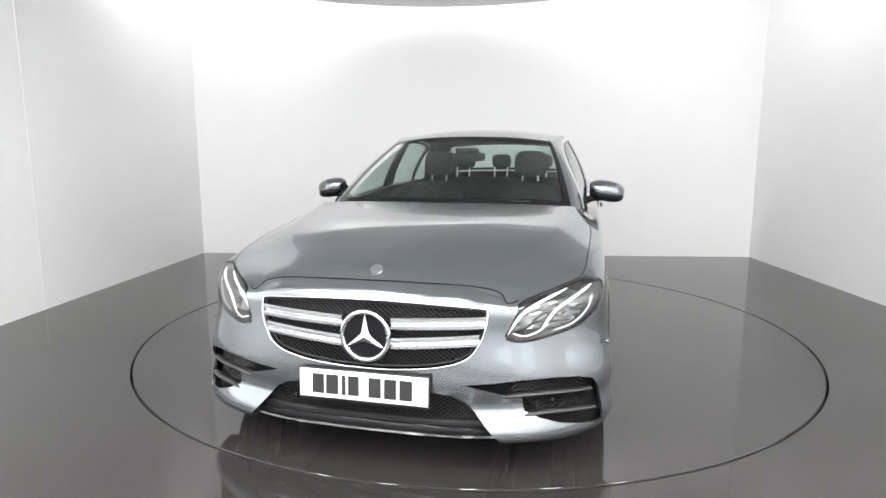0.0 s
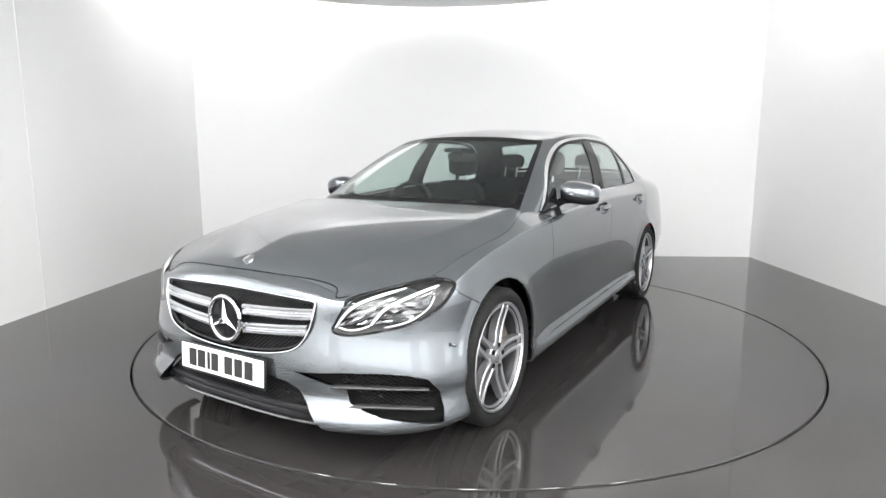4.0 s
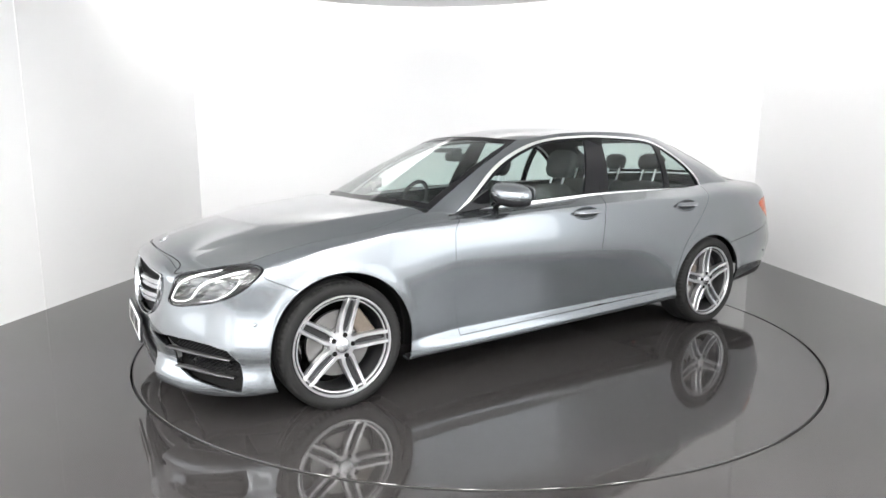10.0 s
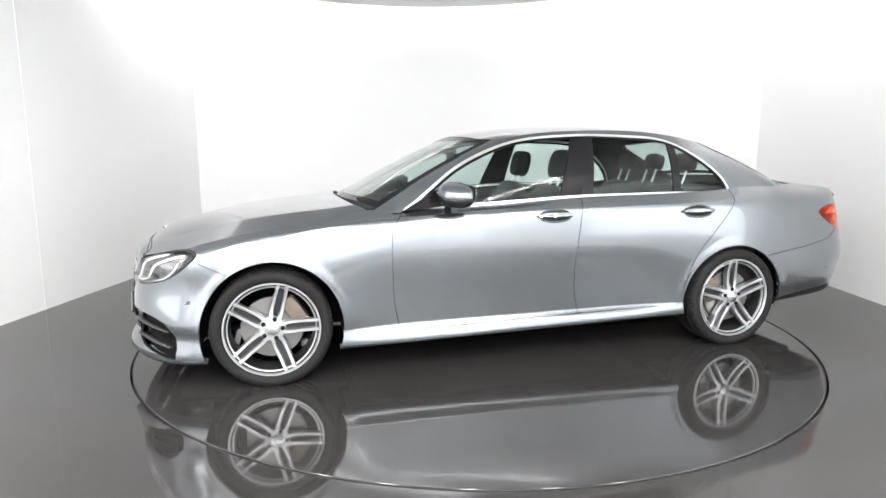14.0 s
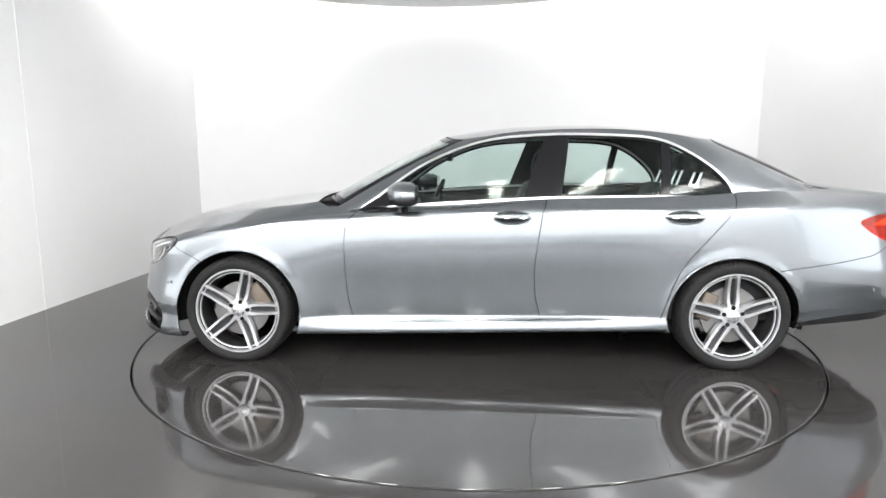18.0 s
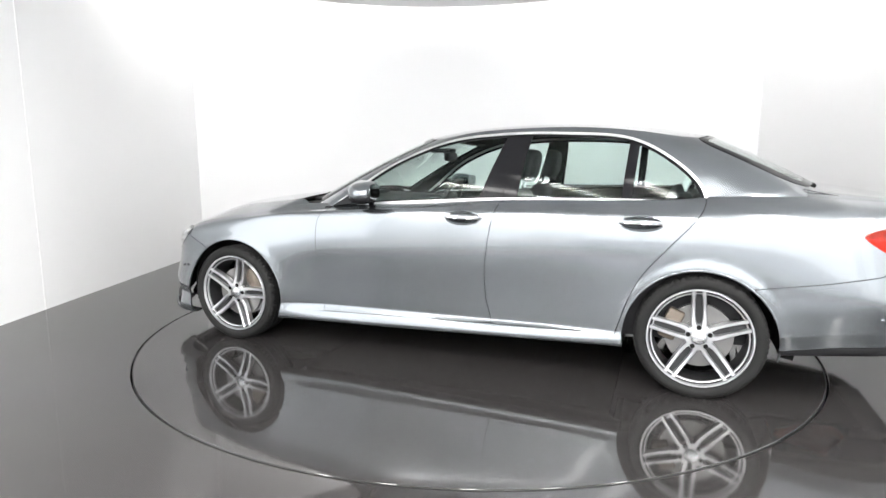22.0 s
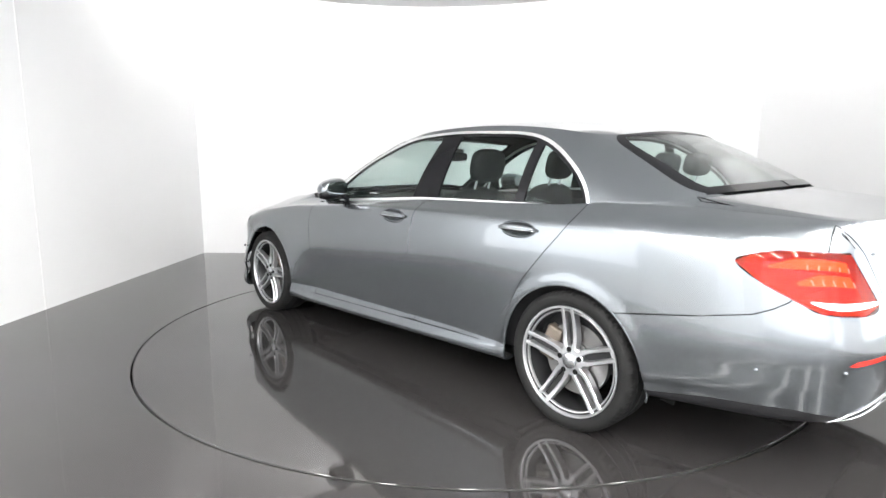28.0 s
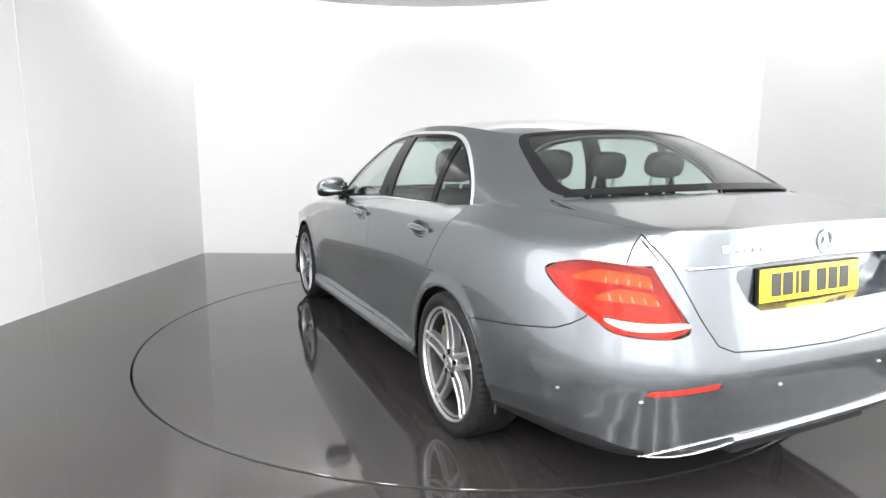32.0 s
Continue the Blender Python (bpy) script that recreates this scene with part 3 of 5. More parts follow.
def hood_grid(n=70, m=46, split=30):
    t, b = np.linspace(0, 1, n), np.linspace(0, 1, m)
    ub = u_at(0.93)
    fr, sd = edge_line(np.linspace(0, 0.32, m)), edge_line(0.32 + (ub - 0.32) * t)
    fr[:, 0] -= 0.0035
    sd[:, 1] -= 0.0035
    fr[-1] = sd[0]
    bk = np.stack([1.05 + (sd[-1][0] - 1.05) * b ** 2, sd[-1][1] * b, 0.985 + (sd[-1][2] - 0.985) * b ** 3], 1)
    x0 = fr[0][0]
    xs = x0 + (1.05 - x0) * t
    crown = spline([0.85, 1.05, 1.3, 1.6, 1.9, 2.05, 2.12, x0], [1.002, 0.990, 0.972, 0.938, 0.880, 0.838, 0.810, fr[0][2]])
    g = coons(fr, bk, np.stack([xs, 0 * xs, crown(xs)], 1), sd)
    # inside the fold a flat arch, outside it a flank that falls to the shut line
    f = np.where(np.arange(m) < split, np.arange(m) / split, 1 + (np.arange(m) - split) / (m - 1 - split))
    made = np.empty_like(g)
    made[..., 0] = xs[:, None] + (sd[:, 0] - xs)[:, None] * (b ** 2)[None]
    x = made[..., 0]
    fy, fz, top = (k(x.ravel()).reshape(x.shape) for k in (fold_y, fold_z, crown))
    fy = np.minimum(fy, sd[:, 1][:, None] - 0.02)
    low, high = np.minimum(f, 1)[None], np.maximum(f - 1, 0)[None]
    made[..., 1] = fy * low + (sd[:, 1][:, None] - fy) * high
    made[..., 2] = top + (fz - top) * low ** 2.6 + (sd[:, 2][:, None] - fz) * high + 0.010 * high * (1 - high)
    w = np.clip(t / 0.42, 0, 1)
    w = (w * w * (3 - 2 * w))[:, None, None]
    return both_sides(g * (1 - w) + made * w)


def boot_grid(n=40, m=40):
    t, b = np.linspace(0, 1, n), np.linspace(0, 1, m)
    fr = foot(12 - 2.1 * b) + np.array([-0.012, 0, -0.004])
    u0 = u_at(fr[-1][0])
    sd, bk = edge_line(u0 + (2.72 - u0) * t), edge_line(3 - 0.28 * b)
    sd[:, 1] -= 0.0035
    bk[:, 0] += 0.002
    bk[-1] = sd[-1]
    fr[-1] = sd[0]
    x0, x1 = fr[0][0], bk[0][0]
    xs = x0 + (x1 - x0) * t
    zc = spline([x1, (x0 + x1) / 2, x0], [bk[0][2], 1.068, fr[0][2]])(xs)
    return both_sides(coons(fr, bk, np.stack([xs, 0 * xs, zc], 1), sd))

# ---------------------------------------------------------------- the car: panels
SKIN = (PAINT, LINING)
NOSE_SHELL = sheet_mesh("nose", wrap(np.linspace(-0.95, 0.95, 191), V), mats=SKIN)
SIDE_SHELL = sheet_mesh("side", wrap(np.linspace(0.5, 2.62, 233), V), mats=SKIN)
TAIL_U = np.concatenate([np.linspace(2.02, 3, 90), -np.linspace(3, 2.02, 90)[1:]])
TAIL_SHELL = sheet_mesh("tail", wrap(TAIL_U, V), mats=SKIN)


def ring(x, z, r, n=72):
    return [(x + r * math.cos(2 * math.pi * i / n), z + r * math.sin(2 * math.pi * i / n)) for i in range(n)]


ARCH_FRONT, ARCH_REAR = ring(1.462, 0.315, 0.377), ring(-1.462, 0.298, 0.376)
ARCH_TOOLS = [sideways(ARCH_FRONT), sideways(ARCH_REAR)]
DOOR_LINE = [(0.768, 0.26), (0.795, 0.417), (0.807, 0.62), (0.808, 0.72), (0.800, 0.85), (0.778, 0.888), (0.742, 0.922)]
B_LINE = [(-0.351, 0.29), (-0.320, 0.444), (-0.313, 0.58), (-0.330, 0.75), (-0.356, 0.913), (-0.393, 1.039)]
C_LINE = [(-1.050, 0.29), (-1.072, 0.375), (-1.109, 0.495), (-1.174, 0.63), (-1.283, 0.767), (-1.406, 0.909), (-1.443, 0.960), (-1.462, 1.0), (-1.468, 1.06)]


def line(points, n=30):
    """A smooth open line through (x, z) points, ordered by height."""
    p = np.asarray(points)
    z = np.linspace(p[0, 1], p[-1, 1], n)
    return [(float(a), float(b)) for a, b in zip(easy(p[:, 1], p[:, 0])(z), z)]


def sill_top(x):
    return 0.253 + (1.06 - x) * 0.0232


front_edge, middle_edge, rear_edge = line(DOOR_LINE), line(B_LINE), line(C_LINE)
LOW = [(x, sill_top(x)) for x in np.linspace(0.76, -1.05, 12)]
FENDER = front_edge[::-1] + [(0.768, 0.2535), (1.3, 0.247), (1.5, 0.50), (1.655, 0.612), (1.83, 0.697), (1.875, 0.76), (1.90, 1.2), (0.742, 1.2)]
FRONT_DOOR = front_edge + [(0.742, 1.3), (-0.393, 1.3)] + middle_edge[::-1] + [(x, z) for x, z in LOW[::-1] if -0.34 < x < 0.75]
REAR_DOOR = middle_edge + [(-0.393, 1.3), (-1.468, 1.3)] + rear_edge[::-1] + [(x, z) for x, z in LOW[::-1] if -1.04 < x < -0.36]
SILL = [(1.3, 0.248)] + [(x, sill_top(x)) for x in np.linspace(1.06, -1.2, 12)] + [(-1.2, 0.1), (1.3, 0.1)]
QUARTER = rear_edge + [(-1.468, 1.3), (-2.41, 1.3), (-2.41, 0.90), (-2.33, 0.745), (-2.285, 0.715), (-2.227, 0.689), (-2.025, 0.650), (-1.69, 0.598), (-1.3, 0.5), (-1.06, 0.29)]
HEADLAMP = [(1.797, 0.836, 0.741), (1.811, 0.844, 0.709), (1.881, 0.830, 0.651), (2.005, 0.775, 0.593), (2.117, 0.685, 0.566), (2.182, 0.598, 0.553), (2.209, 0.540, 0.570),
            (2.196, 0.552, 0.613), (2.165, 0.572, 0.680), (2.10, 0.617, 0.709), (1.980, 0.713, 0.738), (1.869, 0.786, 0.754)]
TAILLAMP = [(-2.131, 0.848, 0.872), (-2.178, 0.826, 0.903), (-2.277, 0.777, 0.923), (-2.405, 0.685, 0.918), (-2.430, 0.654, 0.910), (-2.478, 0.612, 0.812), (-2.518, 0.580, 0.731),
            (-2.490, 0.641, 0.702), (-2.393, 0.756, 0.709), (-2.339, 0.788, 0.737), (-2.225, 0.833, 0.800)]
LAMP_WAY, TAIL_WAY = 36.0, 138.0
LID = [(0.712, 1.12), (0.687, 0.985), (0.640, 0.912), (0.567, 0.759), (0.518, 0.678), (0.462, 0.655), (0.25, 0.640), (0.0, 0.632)]
LID = LID + [(-y, z) for y, z in LID[-2::-1]]
GRILLE = [(0.0, 0.706), (0.228, 0.702), (0.43, 0.690), (0.466, 0.672), (0.463, 0.625), (0.444, 0.560), (0.400, 0.500), (0.320, 0.466), (0.18, 0.444), (0.0, 0.436)]
GRILLE = GRILLE + [(-y, z) for y, z in GRILLE[-2:0:-1]]
INTAKE = [(0.0, 0.363), (0.27, 0.361), (0.345, 0.350), (0.395, 0.322), (0.455, 0.255), (0.525, 0.182), (0.53, 0.08), (0.0, 0.08)]
INTAKE = INTAKE + [(-y, z) for y, z in INTAKE[-2:0:-1]]
VENT = [(2.262, 0.382, 0.398), (2.199, 0.587, 0.415), (2.120, 0.702, 0.412), (2.049, 0.762, 0.402), (1.975, 0.812, 0.378), (1.925, 0.837, 0.320), (1.908, 0.842, 0.250), (1.912, 0.840, 0.190), (1.953, 0.818, 0.194),
        (2.118, 0.702, 0.236), (2.175, 0.652, 0.265), (2.193, 0.612, 0.288), (2.200, 0.602, 0.345), (2.228, 0.526, 0.360)]
REFLECTOR = [(-2.466, 0.720, 0.532), (-2.483, 0.697, 0.549), (-2.573, 0.505, 0.567), (-2.573, 0.515, 0.549), (-2.486, 0.698, 0.527)]

headlamp_hole, taillamp_hole = slanting(HEADLAMP, LAMP_WAY, 1.2, 3.2, 0, 3), slanting(TAILLAMP, TAIL_WAY, 1.2, 3.4, 0, 3)
vent_hole, reflector_hole = slanting(VENT, 50.0, 1.0, 3.2, 0), slanting(REFLECTOR, 155.0, 1.5, 3.4, 0)


def onto(points, degrees, shell, depth=0.0):
    """Points slid along a level direction until they lie on a shell of the body."""
    tree = BVHTree.FromPolygons([v.co[:] for v in shell.vertices], [p.vertices[:] for p in shell.polygons])
    d, out = Vector((math.cos(radians(degrees)), math.sin(radians(degrees)), 0)), []
    for p in points:
        hit = tree.ray_cast(Vector(p) + d, -d, 2.0)[0]
        out.append(tuple((hit if hit is not None else Vector(p)) - d * depth))
    return out


def mirrored_tools(*tools):
    return [t for m in tools for t in (m, flipped(m))]


def pair(name, me, parent, label=""):
    """The same panel on both sides of the car."""
    me2 = flipped(me)
    return part(name, me, None, parent, label), part(name, me2, None, parent, label)


fender_tool = sideways(FENDER)
part("front_bumper", carve(NOSE_SHELL, drop=[lengthways(GRILLE, 1.9, 2.6), lengthways(INTAKE, 1.9, 2.6)] +
     mirrored_tools(ARCH_TOOLS[0], sideways(shrink(FENDER, -0.002)), headlamp_hole, vent_hole)), None, car, "grey front bumper with wide lower air openings")
pair("front_fender", carve(SIDE_SHELL, [sideways(shrink(FENDER, 0.0015))], [ARCH_TOOLS[0], headlamp_hole]), car)
PULLS = ((-0.178, 0.8935, 0.897), (-1.158, 0.903, 0.903))


def pull_hole(x, y, z):
    return finish(ball(x, y + 0.006, z, 0.109, 0.026, 0.042, 2.0, 48, 24), "hole")


front_door, front_door_far = pair("front_door", carve(SIDE_SHELL, [sideways(shrink(FRONT_DOOR, 0.002))], [pull_hole(*PULLS[0])]), car)
rear_door, rear_door_far = pair("rear_door", carve(SIDE_SHELL, [sideways(shrink(REAR_DOOR, 0.002))], [ARCH_TOOLS[1], pull_hole(*PULLS[1])]), car)
sill_near, sill_far = pair("sill", carve(SIDE_SHELL, [sideways(shrink(SILL, 0.0015))], ARCH_TOOLS), car)
pair("rear_quarter", carve(SIDE_SHELL, [sideways(shrink(QUARTER, 0.002))], [ARCH_TOOLS[1], taillamp_hole]), car)
quarter_hole = sideways(shrink(QUARTER, -0.002))
lid_hole = lengthways(shrink(LID, -0.002), -3, -2.2)
SKIRT = [(-1.5, 0.250), (-1.9, 0.302), (-2.1, 0.336), (-2.36, 0.352), (-2.47, 0.330), (-2.52, 0.290), (-2.52, 0.1), (-1.5, 0.1)]
skirt_tool = sideways(SKIRT, -1.3, 1.3)
part("rear_skirt", carve(TAIL_SHELL, [skirt_tool], mirrored_tools(ARCH_TOOLS[1], sideways(shrink(REAR_DOOR, -0.1)))), TRIM, car, "black lower edge of the rear bumper")
part("rear_bumper", carve(TAIL_SHELL, drop=[lid_hole, skirt_tool] + mirrored_tools(ARCH_TOOLS[1], quarter_hole, taillamp_hole, reflector_hole, sideways(shrink(REAR_DOOR, -0.1)))), None, car)
RECESS = [(0.0, 0.912), (0.36, 0.910), (0.415, 0.895), (0.425, 0.87), (0.385, 0.80), (0.33, 0.765), (0.0, 0.758)]
RECESS = RECESS + [(-y, z) for y, z in RECESS[-2:0:-1]]
lid_face = carve(TAIL_SHELL, [lengthways(shrink(LID, 0.002), -3, -2.2)], [lengthways(RECESS, -3, -2.2)])
boot_top = sheet_mesh("boot", boot_grid(), flip=True, mats=SKIN)
corner_me = carve(sheet_mesh("corner", wrap(TAIL_U, V) * np.array([1, 0.993, 1]) + np.array([0.010, 0, 0]), 0.003), [lengthways([(0.55, 0.80), (0.66, 0.80), (0.74, 0.90), (0.74, 1.02), (0.60, 1.02)], -3, -2.2)], [taillamp_hole])
corner_me.materials.clear()
corner_me.materials.append(PAINT)
pair("lamp_corner", corner_me, car)
lid = part("boot_lid", lid_face, None, car)
part("lid_top", boot_top, None, lid)
hood_me = sheet_mesh("hood", hood_grid(), flip=True, mats=SKIN)
part("hood", hood_me, None, car)
HOOD_GAP = [(2.180, 0.0, 0.766), (2.168, 0.230, 0.762), (2.143, 0.390, 0.754), (2.128, 0.476, 0.738), (2.135, 0.510, 0.717), (2.158, 0.529, 0.694), (2.132, 0.568, 0.703)]
hood_tree = [BVHTree.FromPolygons([v.co[:] for v in me.vertices], [p.vertices[:] for p in me.polygons]) for me in (hood_me, NOSE_SHELL)]


def seam(points):
    """Points laid onto the hood or the nose, whichever lies outside, from ahead and above."""
    way, out = Vector((0.6, 0, 0.8)), []
    for p in points:
        hits = [h for h in (t.ray_cast(Vector(p) + way * 0.3, -way, 0.6)[0] for t in hood_tree) if h is not None]
        out.append(max(hits, key=lambda h: h.dot(way)) if hits else Vector(p))
    return out


for s in (1, -1):
    part("hood_gap", tube(seam([(x, s * y, z) for x, y, z in spline(range(7), HOOD_GAP)(np.linspace(0, 6, 60))]), 0.0024, 6), DARK, car)
part("roof", sheet_mesh("roof", roof_grid(), flip=True, mats=SKIN), None, car)


def arch_lip(x, z, r, a0, a1):
    """The rolled edge round a wheel opening."""
    us = np.linspace(0.45, 2.6, 500)
    shell, pts = wrap(us, V[10:]), []
    for a in np.radians(np.linspace(a0, a1, 60)):
        px, pz = x + r * math.cos(a), z + r * math.sin(a)
        level = np.array([[np.interp(pz, col[:, 2], col[:, 0]), np.interp(pz, col[:, 2], col[:, 1])] for col in shell])
        pts.append((px, float(np.interp(-px, -level[:, 0], level[:, 1])) - 0.0045, pz))
    return tube(pts, 0.0052, 8, False, 1.0)


for x, z, r in ((1.462, 0.315, 0.382), (-1.462, 0.298, 0.381)):
    me = finish(arch_lip(x, z, r, -6, 186 if x > 0 else 190), "lip", PAINT)
    pair("arch_edge", me, car)

# ---------------------------------------------------------------- the car: glass and pillars
part("windscreen", sheet_mesh("windscreen", house(np.linspace(-2.62, 2.62, 60), np.linspace(0.0, 0.985, 20)), 0.005), GLASS, car, "green-tinted windscreen")
REAR_W = np.linspace(0.0, 1.0, 25)
half_glass = [np.linspace(f + 0.12, 12, 34) for f in rear_start(REAR_W)]
part("rear_window", sheet_mesh("rear_window", bent([np.concatenate([r, -r[-2::-1]]) for r in half_glass], 0.02 + 0.965 * REAR_W), 0.005), GLASS, car, "green-tinted rear window")


def border(name, s0, s1, w0, w1, ns, nw, out=0.0025):
    """A black printed edge lying just over a pane of the glasshouse."""
    mid = np.array([-0.4, 0.0, 1.15])
    g = house(np.linspace(s0, s1, ns), np.linspace(w0, w1, nw)) if np.isscalar(s0) else bent(np.linspace(s0, s1, ns).T, np.linspace(w0, w1, nw))
    d = g - mid
    g = g + d / np.linalg.norm(d, axis=2, keepdims=True) * out
    return part(name, sheet_mesh(name, g, 0.002), GLOSSBLACK, car, "black printed window edge")


border("windscreen_edge", -2.62, 2.62, 0.0, 0.055, 60, 5)
border("windscreen_edge", -2.62, 2.62, 0.935, 0.985, 60, 4)
for k in (1, -1):
    border("windscreen_edge", k * 2.62, k * 2.42, 0.055, 0.935, 5, 20)
    border("rear_window_edge", k * rear_start(REAR_W), k * (rear_start(0.5 + (REAR_W - 0.5) * 1.0) + 0.30), 0.02, 0.985, 8, 25, 0.004)
    border("rear_window_edge", k * 10.1, k * 12, 0.02, 0.10, 40, 5)
    border("rear_window_edge", k * 9.9, k * 12, 0.945, 0.985, 40, 4)
HOUSE_W = np.linspace(-0.14, 1, 40)
HOUSE_SHELL = sheet_mesh("house", bent([np.linspace(2.62, f + 0.16, 150) for f in rear_start(np.clip(HOUSE_W, 0, 1))], HOUSE_W), mats=SKIN)
arc_x = [0.760, 0.708, 0.575, 0.405, 0.231, -0.015, -0.291, -0.429, -0.813, -1.097, -1.289, -1.409, -1.466, -1.478]
arc_z = [0.918, 0.955, 1.054, 1.177, 1.266, 1.349, 1.382, 1.389, 1.383, 1.348, 1.248, 1.147, 1.060, 1.015]
arc_t = np.concatenate([[0], np.cumsum(np.hypot(np.diff(arc_x), np.diff(arc_z)))])
arc_f = spline(arc_t, np.stack([arc_x, arc_z], 1))
ARC = [tuple(p) for p in arc_f(np.linspace(0, arc_t[-1], 70))]
belt = easy([-1.5, -0.944, -0.402, 0.035, 0.472, 0.76], [1.012, 1.008, 1.0, 0.977, 0.949, 0.912])
OPENING = ARC + [(x, float(belt(x)) - 0.02) for x in np.linspace(-1.46, 0.74, 30)]
arc_pts = arc_f(np.linspace(0, arc_t[-1], 140))
arc_way = np.gradient(arc_pts, axis=0)
arc_in = np.stack([arc_way[:, 1], -arc_way[:, 0]], 1) / np.linalg.norm(arc_way, axis=1)[:, None]
arc_in *= np.sign((arc_in * (np.array([-0.4, 1.1]) - arc_pts)).sum(1))[:, None]


def inner_outline(d, low):
    """The window opening moved inwards by d along the arc and raised by low above the belt."""
    top = [(x, z) for x, z in arc_pts + arc_in * d if z > float(belt(x)) + low + 0.004]
    return top + [(x, float(belt(x)) + low) for x in np.linspace(top[-1][0], top[0][0], 40)]


GLAZED = inner_outline(0.0145, 0.0125)
pair("side_frame", carve(HOUSE_SHELL, drop=[sideways(OPENING)]), car)
CHROME_SHELL = sheet_mesh("chrome", house(np.linspace(2.62, 9.72, 150), np.linspace(0, 1, 30)) + np.array([0, 0.004, 0]), 0.010)
for strip in pair("chrome_strip", carve(CHROME_SHELL, [sideways(OPENING)], [sideways(GLAZED)]), car, "bright chrome window surround"):
    strip.data.materials.clear()
    strip.data.materials.append(WINDOWCHROME)


def between(x0, x1):
    """A tall leaning slice between two pillar lines, each given by its x at heights 1.02 and 1.34."""
    return [(x0[0] + (x0[1] - x0[0]) * k, 1.02 + 0.32 * k) for k in (-0.6, 1.6)] + [(x1[0] + (x1[1] - x1[0]) * k, 1.02 + 0.32 * k) for k in (1.6, -0.6)]


SLICES = [between((1.0, 1.0), (-0.254, -0.372)), between((-0.470, -0.520), (-1.047, -1.075)), between((-1.098, -1.124), (-1.6, -1.6))]
PANE_SHELL = sheet_mesh("pane", house(np.linspace(2.62, 9.72, 120), np.linspace(0, 1, 24)) - np.array([0, 0.004, 0]), 0.005)
glazed_tool = sideways(inner_outline(0.031, 0.019))
panes = []
for cut, owner in zip(SLICES, (0, 1, 1)):
    me = carve(PANE_SHELL, [glazed_tool, sideways(cut)])
    for side, doors in ((me, (front_door, rear_door)), (flipped(me), (front_door_far, rear_door_far))):
        part("window_pane", side, GLASS, doors[owner], "green-tinted side window")
FRAME_SHELL = sheet_mesh("frame", house(np.linspace(2.62, 9.72, 120), np.linspace(0, 1, 24)) + np.array([0, 0.001, 0]), 0.014)
frame_tool = sideways(inner_outline(0.015, 0.013))
for name, cut in (("middle_pillar", between((-0.252, -0.370), (-0.472, -0.522))), ("window_divider", between((-1.045, -1.073), (-1.100, -1.126)))):
    pair(name, carve(FRAME_SHELL, [frame_tool, sideways(cut)]), car, "gloss black window pillar")
pair("window_seal", carve(FRAME_SHELL, [frame_tool], [sideways(inner_outline(0.030, 0.0185))]), car)
for ob in bpy.data.objects:
    if ob.name.split(".")[0] in ("middle_pillar", "window_divider", "window_seal"):
        ob.data.materials.clear()
        ob.data.materials.append(GLOSSBLACK)
for s in (1, -1):
    part("pillar_gap", tube([(-0.386, s * 0.815, 1.012), (-0.415, s * 0.734, 1.20), (-0.436, s * 0.652, 1.372)], 0.002), DARK, car)

# ---------------------------------------------------------------- the car: inside
cabin = box(-1.05, 0.95, -0.72, 0.72, 0.24, 0.30)
part("cabin_floor", cabin, LINING, car)
for s in (1, -1):
    part("door_card", box(-1.7, 0.80, s * 0.80 - 0.02, s * 0.80 + 0.02, 0.28, 0.93, 0.015), LINING, car)
part("dashboard", ball(0.70, 0, 0.865, 0.24, 0.71, 0.095, 3.5), LEATHER, car, "black padded dashboard")
part("scuttle", box(0.86, 1.04, -0.66, 0.66, 0.90, 0.945, 0.01), TRIM, car)
part("firewall", box(0.95, 1.0, -0.70, 0.70, 0.2, 0.85), DARK, car)
part("parcel_shelf", box(-2.0, -1.40, -0.70, 0.70, 0.97, 1.01, 0.01), LINING, car)
part("boot_wall", box(-1.62, -1.56, -0.70, 0.70, 0.40, 0.98), DARK, car)


def seat(x, y, front=True):
    h = 0.25 if front else 0.27
    lean = pose(x - 0.20, y, 0.52, 0, -20, 0)
    cushion = ball(x + 0.08, y, 0.46, 0.29, h, 0.10, 4.0)
    back = turned(ball(0, 0, 0.27, 0.075, h, 0.295, 3.6), lean)
    ob = part("seat", cushion, LEATHER, car, "black leather seat")
    part("backrest", back, LEATHER, ob)
    top = lean @ Vector((0, 0, 0.715 if front else 0.728))
    part("headrest", turned(ball(0, 0, 0, 0.052, 0.132 if front else 0.115 if y else 0.090, 0.102 if front else 0.066, 3.2), Matrix.Translation(top) @ Matrix.Rotation(radians(-12), 4, "Y")), LEATHER, ob, "rounded black leather headrest")
    for k in (-0.06, 0.06):
        part("headrest_rod", tube([lean @ Vector((0, k, 0.54)), lean @ Vector((0, k, 0.70))], 0.0075), STEELROD, ob)
    return ob


